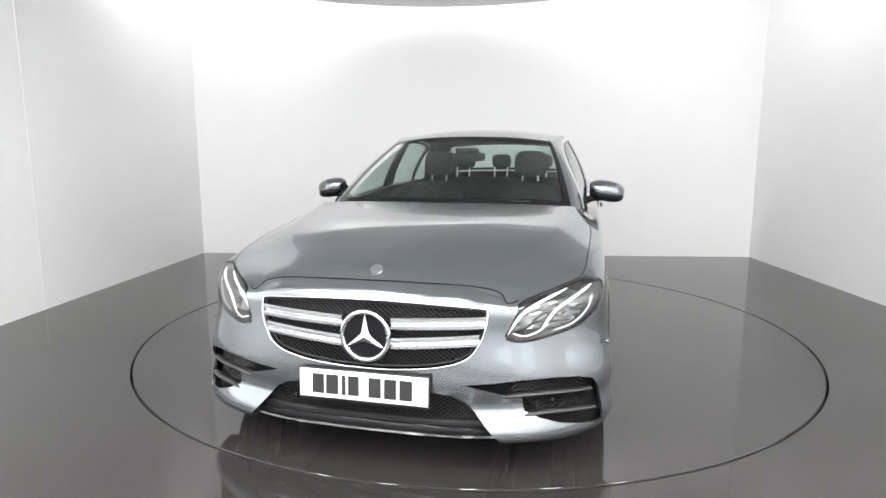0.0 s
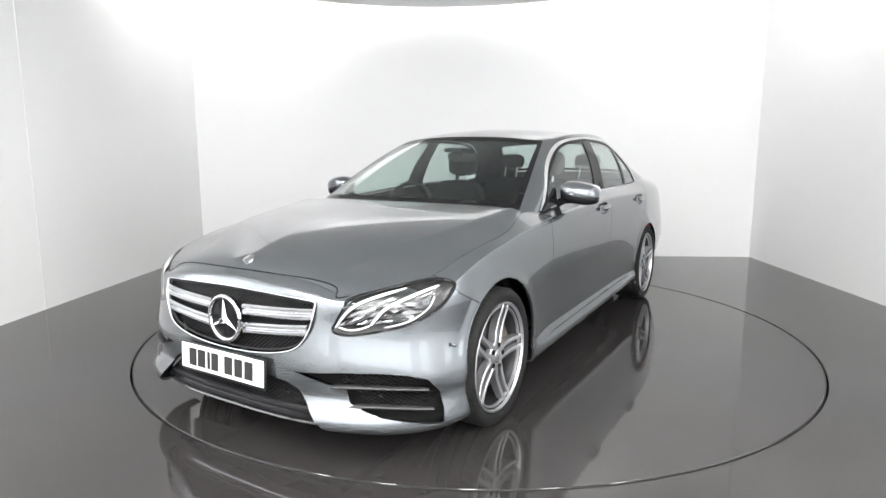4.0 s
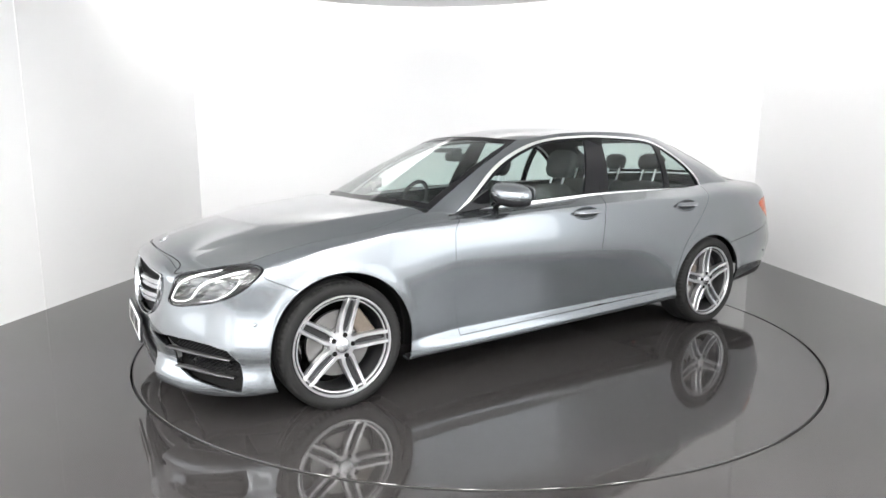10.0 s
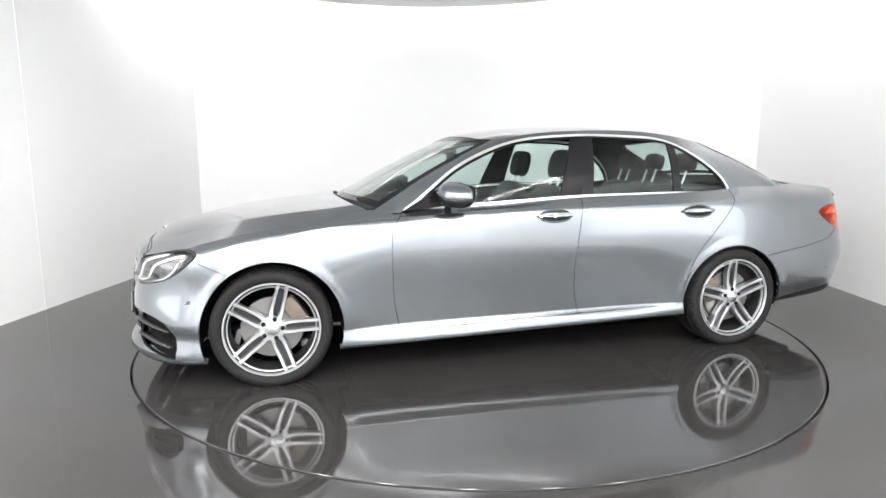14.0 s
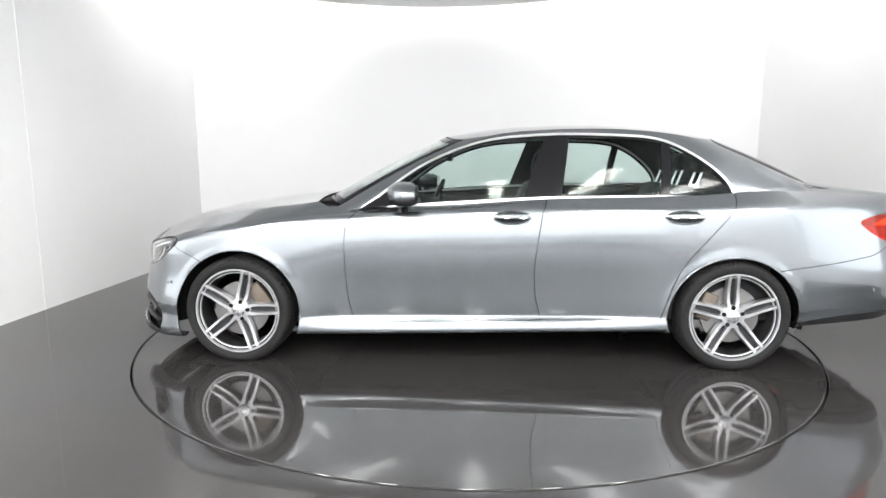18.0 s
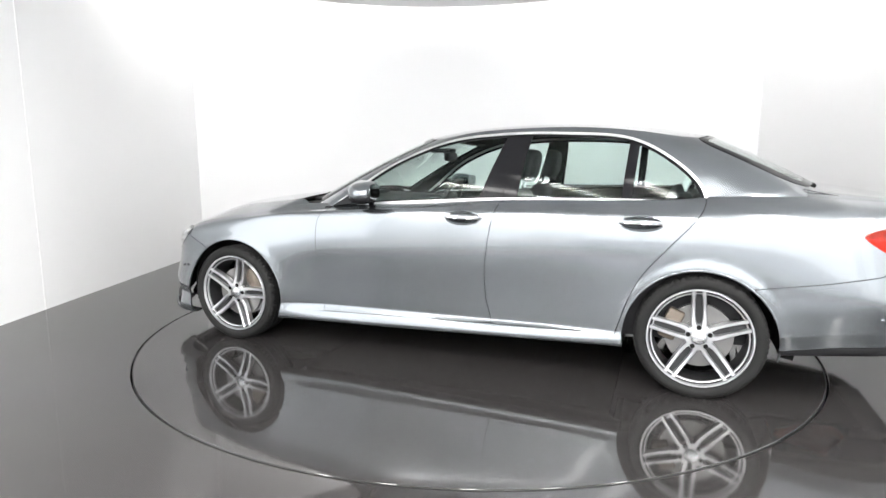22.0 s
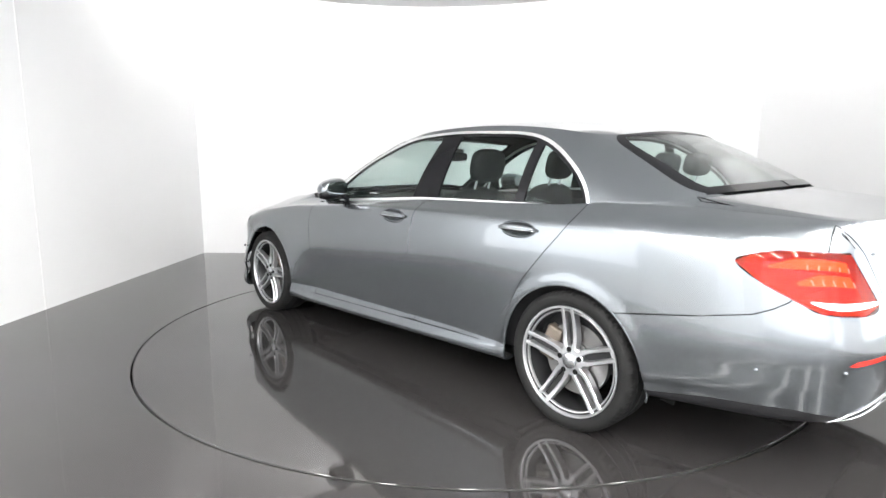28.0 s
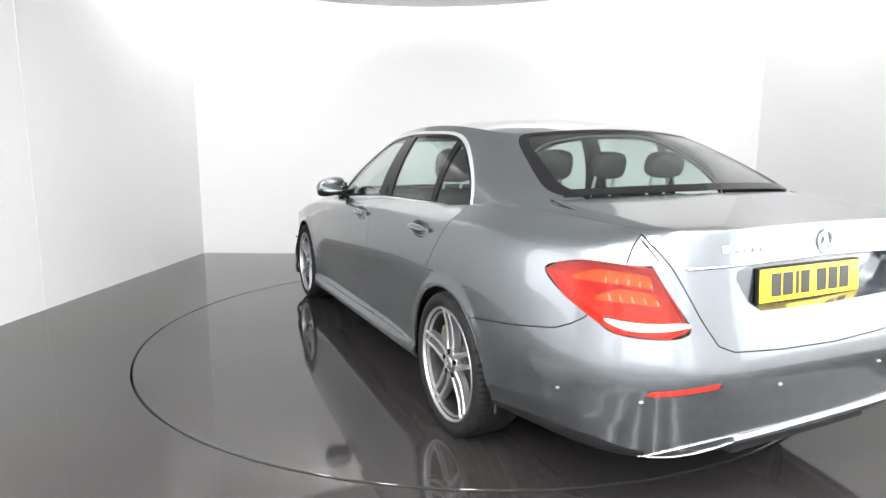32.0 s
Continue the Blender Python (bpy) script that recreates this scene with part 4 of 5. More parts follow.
for y in (0.37, -0.37):
    seat(-0.01, y)
for y in (0.37, 0.0, -0.37):
    seat(-0.98, y, False)
wheel_at = Matrix.Translation((0.36, -0.37, 0.90)) @ Matrix.Rotation(radians(66), 4, "Y")
rim_points = [wheel_at @ Vector((0.175 * math.cos(a), 0.185 * math.sin(a), 0)) for a in np.linspace(0, 2 * math.pi, 40, endpoint=False)]
steer = part("steering_wheel", tube(rim_points, 0.016, 8, True), LEATHER, car, "black leather steering wheel")
part("steering_hub", turned(ball(0, 0, 0, 0.07, 0.10, 0.025, 3), wheel_at), LEATHER, steer)
for a in (0.0, math.pi, math.pi * 1.5):
    part("steering_spoke", tube([wheel_at @ Vector((0.05 * math.sin(a + math.pi), 0.05 * math.cos(a), 0)), wheel_at @ Vector((0.17 * math.sin(a + math.pi), 0.175 * math.cos(a), 0))], 0.014), LEATHER, steer)
inner_mirror = part("inner_mirror", ball(0.22, 0.0, 1.245, 0.02, 0.115, 0.033, 3.5), TRIM, car, "interior rear-view mirror")
part("mirror_stem", tube([(0.23, 0, 1.26), (0.29, 0, 1.29)], 0.012), TRIM, inner_mirror)
part("sensor_box", box(0.20, 0.36, -0.07, 0.07, 1.275, 1.305, 0.012), TRIM, inner_mirror)
LID_GAP = [(-1.915, 0.682, 1.085), (-1.971, 0.683, 1.0725), (-2.034, 0.681, 1.0600), (-2.120, 0.680, 1.0440), (-2.193, 0.679, 1.0285), (-2.328, 0.676, 1.0060), (-2.374, 0.672, 0.9920), (-2.410, 0.664, 0.9610), (-2.430, 0.652, 0.9330)]
LID_GAP[6:] = onto(LID_GAP[6:], 150.0, TAIL_SHELL)
for s in (1, -1):
    part("lid_gap", tube([(x, s * y, z) for x, y, z in spline(range(9), LID_GAP)(np.linspace(0, 8, 60))], 0.0019, 6), DARK, car)

# ---------------------------------------------------------------- the car: wheels
part("underbody", joined(box(-1.03, 1.03, -0.74, 0.74, 0.20, 0.235, 0.01), box(-2.35, -1.03, -0.42, 0.42, 0.22, 0.25, 0.01), box(1.03, 2.05, -0.42, 0.42, 0.20, 0.235, 0.01)), DARK, car)


def spoke_mesh():
    """Two slim bars from the hub to the rim with a dark slot between them; along x, face towards y."""
    rs = np.array([0.050, 0.075, 0.11, 0.16, 0.21, 0.252])
    off = easy([0.05, 0.075, 0.11, 0.16, 0.21, 0.252], [0.017, 0.0255, 0.0280, 0.0275, 0.0262, 0.0250])
    wide = easy([0.05, 0.11, 0.21, 0.252], [0.0125, 0.0100, 0.0092, 0.0100])
    face = easy([0.05, 0.11, 0.18, 0.252], [0.092, 0.088, 0.093, 0.106])
    bm = bmesh.new()
    for s in (1, -1):
        rows = []
        for r in np.linspace(rs[0], rs[-1], 14):
            c, w, y = s * float(off(r)), float(wide(r)), float(face(r))
            rows.append([bm.verts.new(p) for p in ((r, y - 0.04, c - w * 1.15), (r, y - 0.004, c - w), (r, y, c - w + 0.003), (r, y, c + w - 0.003), (r, y - 0.004, c + w), (r, y - 0.04, c + w * 1.15))])
        for one, two in zip(rows, rows[1:]):
            for k in range(6):
                bm.faces.new((one[k], one[(k + 1) % 6], two[(k + 1) % 6], two[k]))
        bm.faces.new(rows[0])
        bm.faces.new(rows[-1][::-1])
    return finish(bm, "spoke", ALLOY, 30)


def slot_mesh():
    bm = bmesh.new()
    rows = []
    for r in np.linspace(0.07, 0.25, 8):
        w = 0.020 - 0.02 * max(0, r - 0.11)
        y = 0.058 + 0.09 * max(0, r - 0.1)
        rows.append([bm.verts.new(p) for p in ((r, y - 0.02, -w), (r, y, -w), (r, y, w), (r, y - 0.02, w))])
    for one, two in zip(rows, rows[1:]):
        for k in range(4):
            bm.faces.new((one[k], one[(k + 1) % 4], two[(k + 1) % 4], two[k]))
    bm.faces.new(rows[0])
    bm.faces.new(rows[-1][::-1])
    return finish(bm, "slot", POCKET)


TYRE_PROFILE = [(0.262, 0.100), (0.266, 0.108), (0.272, 0.113), (0.285, 0.1205), (0.300, 0.1215), (0.314, 0.118), (0.325, 0.109), (0.3315, 0.098), (0.3335, 0.084), (0.3340, 0.062), (0.3300, 0.060), (0.3300, 0.053), (0.3345, 0.051), (0.3350, 0.012), (0.3305, 0.010), (0.3305, -0.010), (0.3350, -0.012), (0.3345, -0.051), (0.330, -0.053), (0.330, -0.06), (0.334, -0.062), (0.3335, -0.09), (0.325, -0.112), (0.30, -0.1215), (0.27, -0.112), (0.262, -0.1)]


def tyre_mesh():
    """A turned tyre whose shoulders are cut by short cross grooves between the tread blocks."""
    n = 216
    bm = lathe(TYRE_PROFILE, n, True)
    for v in bm.verts:
        r = math.hypot(v.co.x, v.co.z)
        step = round(math.atan2(v.co.z, v.co.x) / (2 * math.pi) * n) % 3
        if 0.321 < r < 0.3337 and abs(v.co.y) > 0.07 and step == 0:
            v.co.x *= 1 - 0.0055 / r
            v.co.z *= 1 - 0.0055 / r
    return finish(bm, "tyre", RUBBER, 30)


RIM = finish(lathe([(0.258, 0.104), (0.250, 0.100), (0.243, 0.080), (0.236, 0.030), (0.234, -0.060), (0.250, -0.105), (0.262, -0.108), (0.262, -0.100), (0.244, -0.05), (0.246, 0.03), (0.256, 0.085)], 96, True), "rim", BARREL)
LIP = finish(lathe([(0.266, 0.104), (0.266, 0.111), (0.264, 0.114), (0.2575, 0.114), (0.2545, 0.110), (0.2525, 0.098), (0.257, 0.096)], 128, True), "lip", ALLOY, 50)
TYRE = tyre_mesh()
HUB = finish(lathe([(0.0, 0.06), (0.070, 0.06), (0.072, 0.084), (0.066, 0.090), (0.042, 0.092), (0.038, 0.086), (0.0, 0.086)], 64), "hub", ALLOY)
CAP = finish(lathe([(0.0, 0.08), (0.036, 0.08), (0.036, 0.0945), (0.032, 0.097), (0.0, 0.099)], 48), "cap", SATIN)
BOLT = finish(lathe([(0.0, 0.080), (0.0125, 0.080), (0.0125, 0.0955), (0.0115, 0.0955), (0.0105, 0.0945), (0.0, 0.0945)], 20), "bolt", DARK)
BRAKE = finish(lathe([(0.07, 0.035), (0.172, 0.035), (0.172, 0.008), (0.07, 0.008)], 96, True), "brake", DISCIRON)
BELL = finish(lathe([(0.0, 0.0), (0.085, 0.0), (0.085, 0.050), (0.0, 0.052)], 64), "bell", DISCIRON)
STEP = finish(lathe([(0.2445, 0.094), (0.2445, 0.099), (0.2425, 0.1005), (0.2375, 0.099), (0.2365, 0.093), (0.2365, 0.086)], 128, True), "step", ALLOY, 50)
SPOKE, SLOT = spoke_mesh(), slot_mesh()


def liner_mesh():
    """The upper part of a wheel well: an arched shell with a back."""
    bm = bmesh.new()
    arcs = [np.radians(a) for a in np.linspace(-12, 192, 40)]
    rows = [[bm.verts.new((r * math.cos(a), y, r * math.sin(a))) for a in arcs] for r, y in ((0.450, -0.010), (0.392, -0.005), (0.392, -0.34), (0.05, -0.34), (0.05, -0.35), (0.400, -0.35), (0.400, -0.015), (0.450, -0.020))]
    for one, two in zip(rows, rows[1:] + rows[:1]):
        for i in range(len(arcs) - 1):
            bm.faces.new((one[i], one[i + 1], two[i + 1], two[i]))
    bm.faces.new([r[0] for r in rows])
    bm.faces.new([r[-1] for r in rows][::-1])
    return finish(bm, "liner", DARK)


LINER = liner_mesh()


def caliper_mesh():
    bm = box(-0.045, 0.045, -0.005, 0.058, -0.085, 0.085, 0.014, 3)
    return finish(turned(bm, Matrix.Translation((0.150, 0, 0))), "caliper", CALIPER)


CALIPER_MESH = caliper_mesh()


def wheel(x, z, side, phase, clamp):
    """side 1: the car's left. phase: the angle of the first spoke; clamp: the angle of the brake caliper."""
    base = Matrix.Translation((x, side * 0.806, z)) @ Matrix.Rotation(0 if side > 0 else math.pi, 4, "Z") @ Matrix.Scale(0.974, 4)
    rim = part("wheel", RIM, None, car, "grey alloy wheel with polished twin spokes")
    rim.matrix_basis = base
    part("rim_lip", LIP, None, rim)
    part("rim_step", STEP, None, rim)
    part("tyre", TYRE, None, rim, "black low-profile tyre")
    part("hub", HUB, None, rim)
    part("hub_cap", CAP, None, rim)
    for k in range(5):
        turn = Matrix.Rotation(radians(phase + 72 * k), 4, "Y")
        for name, me in (("spoke", SPOKE), ("spoke_slot", SLOT)):
            part(name, me, None, rim).matrix_basis = turn
        a = radians(phase + 72 * k)
        part("wheel_bolt", BOLT, None, rim).matrix_basis = Matrix.Translation((0.056 * math.cos(a), 0, -0.056 * math.sin(a)))
    part("brake_disc", BRAKE, None, rim)
    part("brake_bell", BELL, None, rim)
    part("brake_caliper", CALIPER_MESH, None, rim).matrix_basis = Matrix.Rotation(radians(clamp), 4, "Y")
    ob = part("wheel_liner", LINER, None, car)
    ob.matrix_basis = Matrix.Translation((x - 0.008, side * 0.799, z - 0.008)) @ Matrix.Rotation(0 if side > 0 else math.pi, 4, "Z")


# seen from the left, angles run from the car's nose downwards
wheel(1.4695, 0.3215, 1, 180 + 75, 180 + 35)
wheel(-1.4695, 0.3235, 1, 180 + 93, 180 + 160)
wheel(1.4695, 0.3215, -1, 20, -35)
wheel(-1.4695, 0.3235, -1, 50, 200)

# ---------------------------------------------------------------- the car: nose
NOSE_Z, NOSE_IN = [float(ZS[k](0.0)) for k in range(1, 10)], [float(IN[k](0.0)) for k in range(1, 10)]
TAIL_Z, TAIL_IN = [float(ZS[k](3.0)) for k in range(1, 10)], [float(IN[k](3.0)) for k in range(1, 10)]


def front_x(y, z):
    return XF + float(np.interp(abs(y), NOSE_EDGE[:, 1], NOSE_EDGE[:, 0])) - float(np.interp(z, NOSE_Z, NOSE_IN))


def rear_x(y, z):
    return XR - (XR - TAIL) * (1 - abs(y / HALF) ** 5.0) ** 0.2 + float(np.interp(z, TAIL_Z, TAIL_IN))


def inside(y, z, outline):
    hit = False
    for (a, b), (c, d) in zip(outline, outline[1:] + outline[:1]):
        if (b > z) != (d > z) and y < (c - a) * (z - b) / (d - b) + a:
            hit = not hit
    return hit


def lattice(outline, back, pitch=0.014, wide=0.0021):
    """Diagonal mesh bars filling an outline on the nose."""
    bm = bmesh.new()
    ys, zs = [p[0] for p in outline], [p[1] for p in outline]
    lo, hi = min(ys) - 0.4, max(ys) + 0.4
    for s in (1, -1):
        for c in np.arange(lo, hi, pitch * 1.6):
            run = []
            for z in np.linspace(min(zs), max(zs), 24):
                y = c + s * 1.35 * (z - min(zs))
                if inside(y, z, outline):
                    run.append((front_x(y, z) - back, y, z))
                elif len(run) > 1:
                    break
                else:
                    run = []
            if len(run) > 1:
                rows = [[bm.verts.new((x - dx, y + dy, z)) for dx, dy in ((0.008, -wide), (0, -wide), (0, wide), (0.008, wide))] for x, y, z in run]
                for one, two in zip(rows, rows[1:]):
                    for k in range(4):
                        bm.faces.new((one[k], one[(k + 1) % 4], two[(k + 1) % 4], two[k]))
    return bm


BACK_SHELL = sheet_mesh("back", wrap(np.linspace(-0.95, 0.95, 121), V) * np.array([1, 0.985, 1]) - np.array([0.055, 0, 0]))
grille = part("grille", carve(BACK_SHELL, [lengthways(shrink(GRILLE, -0.01), 1.9, 2.6)]), DARK, car, "black honeycomb grille with bright slats")
part("grille_mesh", lattice(GRILLE, 0.035), TRIM, grille)
for name, r, d, b in (("grille_surround", 0.0036, 0.003, 0.0), ("grille_rim", 0.005, 0.014, 0.014)):
    loop = shrink(rounded(GRILLE, 5), d)
    part(name, tube([(front_x(y, z) - b, y, z) for y, z in loop], r, 10, True), SATIN if d < 0.01 else TRIM, grille)


def slat(y0, z0, y1, z1, h, out, deep=0.03):
    """A bright bar across the grille that follows the nose."""
    bm = bmesh.new()
    rows = []
    for k in np.linspace(0, 1, 14):
        y, z = y0 + (y1 - y0) * k, z0 + (z1 - z0) * k
        x = front_x(y, z) + out
        rows.append([bm.verts.new(p) for p in ((x - deep, y, z - h), (x - 0.006, y, z - h), (x, y, z - h * 0.45), (x, y, z + h * 0.45), (x - 0.008, y, z + h), (x - deep, y, z + h))])
    for one, two in zip(rows, rows[1:]):
        for k in range(6):
            bm.faces.new((one[k], one[(k + 1) % 6], two[(k + 1) % 6], two[k]))
    bm.faces.new(rows[0])
    bm.faces.new(rows[-1][::-1])
    return bm


for s in (1, -1):
    for z0, z1, e in ((0.616, 0.632, 0.458), (0.538, 0.566, 0.436)):
        for d, h, out in ((0.0125, 0.0115, 0.004), (-0.0125, 0.0115, -0.001)):
            part("grille_slat", slat(s * 0.099, z0 + d, s * e, z1 + d, h, out), SATIN, grille)


def star(x, y, z, r, face=1, tip=0.012):
    """A three-pointed emblem in a ring."""
    bm = bmesh.new()
    mid, back = bm.verts.new((x + face * tip, y, z)), bm.verts.new((x - face * 0.004, y, z))
    pts = []
    for k in range(6):
        a = radians(90 + 60 * k)
        rr = r if k % 2 == 0 else r * 0.2
        pts.append(bm.verts.new((x + face * (0.002 if k % 2 == 0 else 0), y + rr * math.cos(a), z + rr * math.sin(a))))
    for i in range(6):
        bm.faces.new((mid, pts[i], pts[(i + 1) % 6]))
        bm.faces.new((back, pts[(i + 1) % 6], pts[i]))
    return bm


def hoop(x, y, z, r, thick, seg=48):
    return tube([(x, y + r * math.cos(a), z + r * math.sin(a)) for a in np.linspace(0, 2 * math.pi, seg, endpoint=False)], thick, 10, True)


ex = front_x(0, 0.567) + 0.004
emblem = part("emblem", turned(lathe([(0.0, -0.02), (0.094, -0.02), (0.094, 0.0), (0.0, 0.004)], 64), Matrix.Translation((ex, 0, 0.567)) @ Matrix.Rotation(radians(-90), 4, "Z")), GLOSSBLACK, grille, "round black emblem with a bright star")
part("emblem_ring", hoop(ex + 0.002, 0, 0.567, 0.0945, 0.0105), CHROME, emblem)
part("emblem_star", star(ex + 0.006, 0, 0.567, 0.090), CHROME, emblem)
part("hood_badge", turned(lathe([(0.0, -0.004), (0.026, -0.004), (0.026, 0.002), (0.021, 0.004), (0.0, 0.004)], 40), Matrix.Translation((2.134, 0, 0.804)) @ Matrix.Rotation(radians(28), 4, "Y") @ Matrix.Rotation(radians(90), 4, "X")), CHROME, car, "small round silver hood badge")
intake = part("lower_grille", carve(BACK_SHELL, [lengthways(shrink([(y, max(z, 0.185)) if z < 0.15 else (y, z) for y, z in INTAKE], -0.012), 1.9, 2.6)]), DARK, car, "black lower air intake mesh")
part("intake_mesh", lattice([(y, max(z, 0.225)) for y, z in INTAKE], 0.03), TRIM, intake)
for k, (z, w, out, h, mat) in enumerate(((0.232, 0.47, -0.012, 0.012, TRIM), (0.198, 0.50, 0.0, 0.020, GLOSSBLACK), (0.168, 0.535, 0.006, 0.009, CHROME))):
    part(("intake_bar", "splitter", "chrome_lip")[k], slat(-w, z + 0.012 * (k == 2), w, z + 0.012 * (k == 2), h, out, 0.05), mat, car)
vent_me = carve(BACK_SHELL, [slanting(VENT, 50.0, 1.0, 3.2, -0.012)])
FINS = ([(2.236, 0.520, 0.345), (2.200, 0.612, 0.353), (2.118, 0.718, 0.348), (1.972, 0.818, 0.329)], [(2.207, 0.578, 0.270), (2.158, 0.664, 0.275), (2.078, 0.750, 0.268), (1.955, 0.827, 0.249)])
for s in (1, -1):
    ob = part("side_vent", vent_me if s > 0 else flipped(vent_me), DARK, car, "black corner air intake")
    part("vent_mesh", lattice([(s * y, z) for x, y, z in VENT[1:]], 0.038, 0.013, 0.0028), TRIM, ob)
    for fin in (onto(f, 50.0, NOSE_SHELL) for f in FINS):
        pts = spline(range(4), [(x - 0.009, s * (y - 0.007), z) for x, y, z in fin])(np.linspace(0, 3, 20))
        part("vent_fin", tube(pts, easy([0, 3, 16, 19], [0.004, 0.016, 0.016, 0.012])(np.arange(20)), 10, False, 0.55), ALLOYGREY, ob)

# ---------------------------------------------------------------- the car: lamps
def bowl(points, way, depth, scale, mat, name, owner, push=0.004):
    """A recessed housing behind a lamp's outline."""
    d = Vector((math.cos(radians(way)), math.sin(radians(way)), 0))
    p = [Vector(q) - d * push for q in points]
    c = sum(p, Vector()) / len(p)
    bm = bmesh.new()
    one = [bm.verts.new(q) for q in p]
    two = [bm.verts.new(c + (q - c) * scale - d * depth) for q in p]
    for i in range(len(p)):
        j = (i + 1) % len(p)
        bm.faces.new((one[i], one[j], two[j], two[i]))
    bmesh.ops.triangle_fill(bm, edges=[e for e in bm.edges if e.verts[0] in two and e.verts[1] in two])
    return bm


LAMPGREY = material("lamp_housing", (0.05, 0.05, 0.052), 0.3, 0.3)
LAMPWHITE = material("white_light_guide", (0.88, 0.89, 0.90), 0.15, 0.0, Coat_Weight=0.6)
CRYSTAL = material("faceted_lamp_reflector", (0.20, 0.205, 0.21), 0.16, 1.0)
HEADLAMP = onto(HEADLAMP, LAMP_WAY, NOSE_SHELL)
lens_me = carve(NOSE_SHELL, [slanting(HEADLAMP, LAMP_WAY, 1.2, 3.2, 0.003, 3)])
BROWS = ([(2.201, 0.549, 0.583), (2.159, 0.593, 0.656), (2.091, 0.659, 0.699), (1.981, 0.736, 0.729)],
         [(2.127, 0.668, 0.594), (2.086, 0.697, 0.648), (2.035, 0.731, 0.682), (1.949, 0.780, 0.713), (1.864, 0.811, 0.733)],
         [(1.900, 0.813, 0.695), (1.915, 0.811, 0.668), (1.950, 0.800, 0.638), (2.018, 0.766, 0.602), (2.094, 0.707, 0.584)])

BROWS = [onto(b, LAMP_WAY, NOSE_SHELL) for b in BROWS]


def facets(one, two, d, deep, n, m, seed):
    """A crystalline mirror sheet between two curves, sunk behind the lens."""
    rng, bm = random.Random(seed), bmesh.new()
    a, b = (spline(range(len(c)), c)(np.linspace(0, len(c) - 1, n)) for c in (one, two))
    rows = [[bm.verts.new(Vector(a[i] + (b[i] - a[i]) * j / m) - d * (deep + rng.uniform(-0.007, 0.007))) for j in range(m + 1)] for i in range(n)]
    for i in range(n - 1):
        for j in range(m):
            q = (rows[i][j], rows[i + 1][j], rows[i + 1][j + 1], rows[i][j + 1])
            bm.faces.new(q[:3])
            bm.faces.new((q[0], q[2], q[3]))
    return finish(bm, "facets", CRYSTAL, 2)


for s in (1, -1):
    d = Vector((math.cos(radians(LAMP_WAY)), s * math.sin(radians(LAMP_WAY)), 0))
    house_bm = bowl([(x, s * y, z) for x, y, z in HEADLAMP], LAMP_WAY * s, 0.085, 0.86, None, "", None)
    lamp = part("headlight", house_bm, LAMPGREY, car, "clear swept-back headlight with white light strips")
    part("headlight_lens", lens_me if s > 0 else flipped(lens_me), CLEAR, lamp)
    part("headlight_rim", tube(rounded([Vector((x, s * y, z)) - d * 0.007 for x, y, z in HEADLAMP], 4), 0.0075, 8, True), GLOSSBLACK, lamp)
    curves = [[(x, s * y, z) for x, y, z in brow] for brow in BROWS]
    for k, brow in enumerate(curves):
        pts = spline(range(len(brow)), [Vector(p) - d * 0.016 for p in brow])(np.linspace(0, len(brow) - 1, 30))
        part("light_guide", tube(pts, easy([0, 4, 24, 29], [0.0045, 0.0062, 0.006, 0.003])(np.arange(30)) * (0.45 if k == 2 else 1), 8), LAMPWHITE, lamp)
    part("lamp_facets", facets(curves[0], curves[1][:4], d, 0.036, 15, 5, 3), None, lamp)
    part("lamp_facets", facets(curves[1], curves[2][::-1], d, 0.040, 15, 5, 5), None, lamp)
    hook = [Vector((x, s * y, z)) - d * 0.016 for x, y, z in ((2.196, 0.565, 0.588), (2.180, 0.600, 0.577), (2.155, 0.634, 0.580), (2.131, 0.664, 0.592))]
    part("light_guide", tube(spline(range(4), hook)(np.linspace(0, 3, 16)), 0.003, 8), LAMPWHITE, lamp)
    for x, y, z, r in ((2.105, 0.652, 0.640, 0.022), (1.985, 0.767, 0.660, 0.027)):
        eye = Vector((x, s * y, z)) - d * 0.036
        ring = part("reflector_ring", tube([eye + Vector((-d.y * r * math.cos(a), d.x * r * math.cos(a), r * math.sin(a))) for a in np.linspace(0, 2 * math.pi, 28, endpoint=False)], 0.004, 8, True), CHROME, lamp)
        part("projector", ball(*eye, r * 0.85, r * 0.85, r * 0.85), CRYSTAL, lamp)

REARBAND = [(-2.36, 0.776, 0.752), (-2.44, 0.712, 0.748), (-2.505, 0.614, 0.750), (-2.514, 0.590, 0.738), (-2.45, 0.702, 0.724), (-2.385, 0.762, 0.735)]
lens_tail = carve(TAIL_SHELL, [slanting(TAILLAMP, TAIL_WAY, 1.2, 3.4, 0.003, 3)])
TAILBACK = material("red_lamp_back", (0.40, 0.05, 0.04), 0.35)
TAIL_BROWS = ([(-2.19, 0.812, 0.890), (-2.28, 0.767, 0.898), (-2.37, 0.702, 0.895), (-2.435, 0.640, 0.880)], [(-2.20, 0.822, 0.850), (-2.29, 0.777, 0.848), (-2.38, 0.717, 0.848), (-2.455, 0.632, 0.835)],
              [(-2.26, 0.812, 0.800), (-2.33, 0.777, 0.795), (-2.41, 0.712, 0.795), (-2.48, 0.617, 0.785)])
TAILLAMP = onto(TAILLAMP, TAIL_WAY, TAIL_SHELL)
band_shell = sheet_mesh("band", wrap(TAIL_U, V) * np.array([1, 1, 1]), 0.004)
band_me = carve(band_shell, [slanting(REARBAND, TAIL_WAY, 1.2, 3.4, 0, 4)])
band_me.transform(Matrix.Translation((-0.0015, 0.001, 0)))
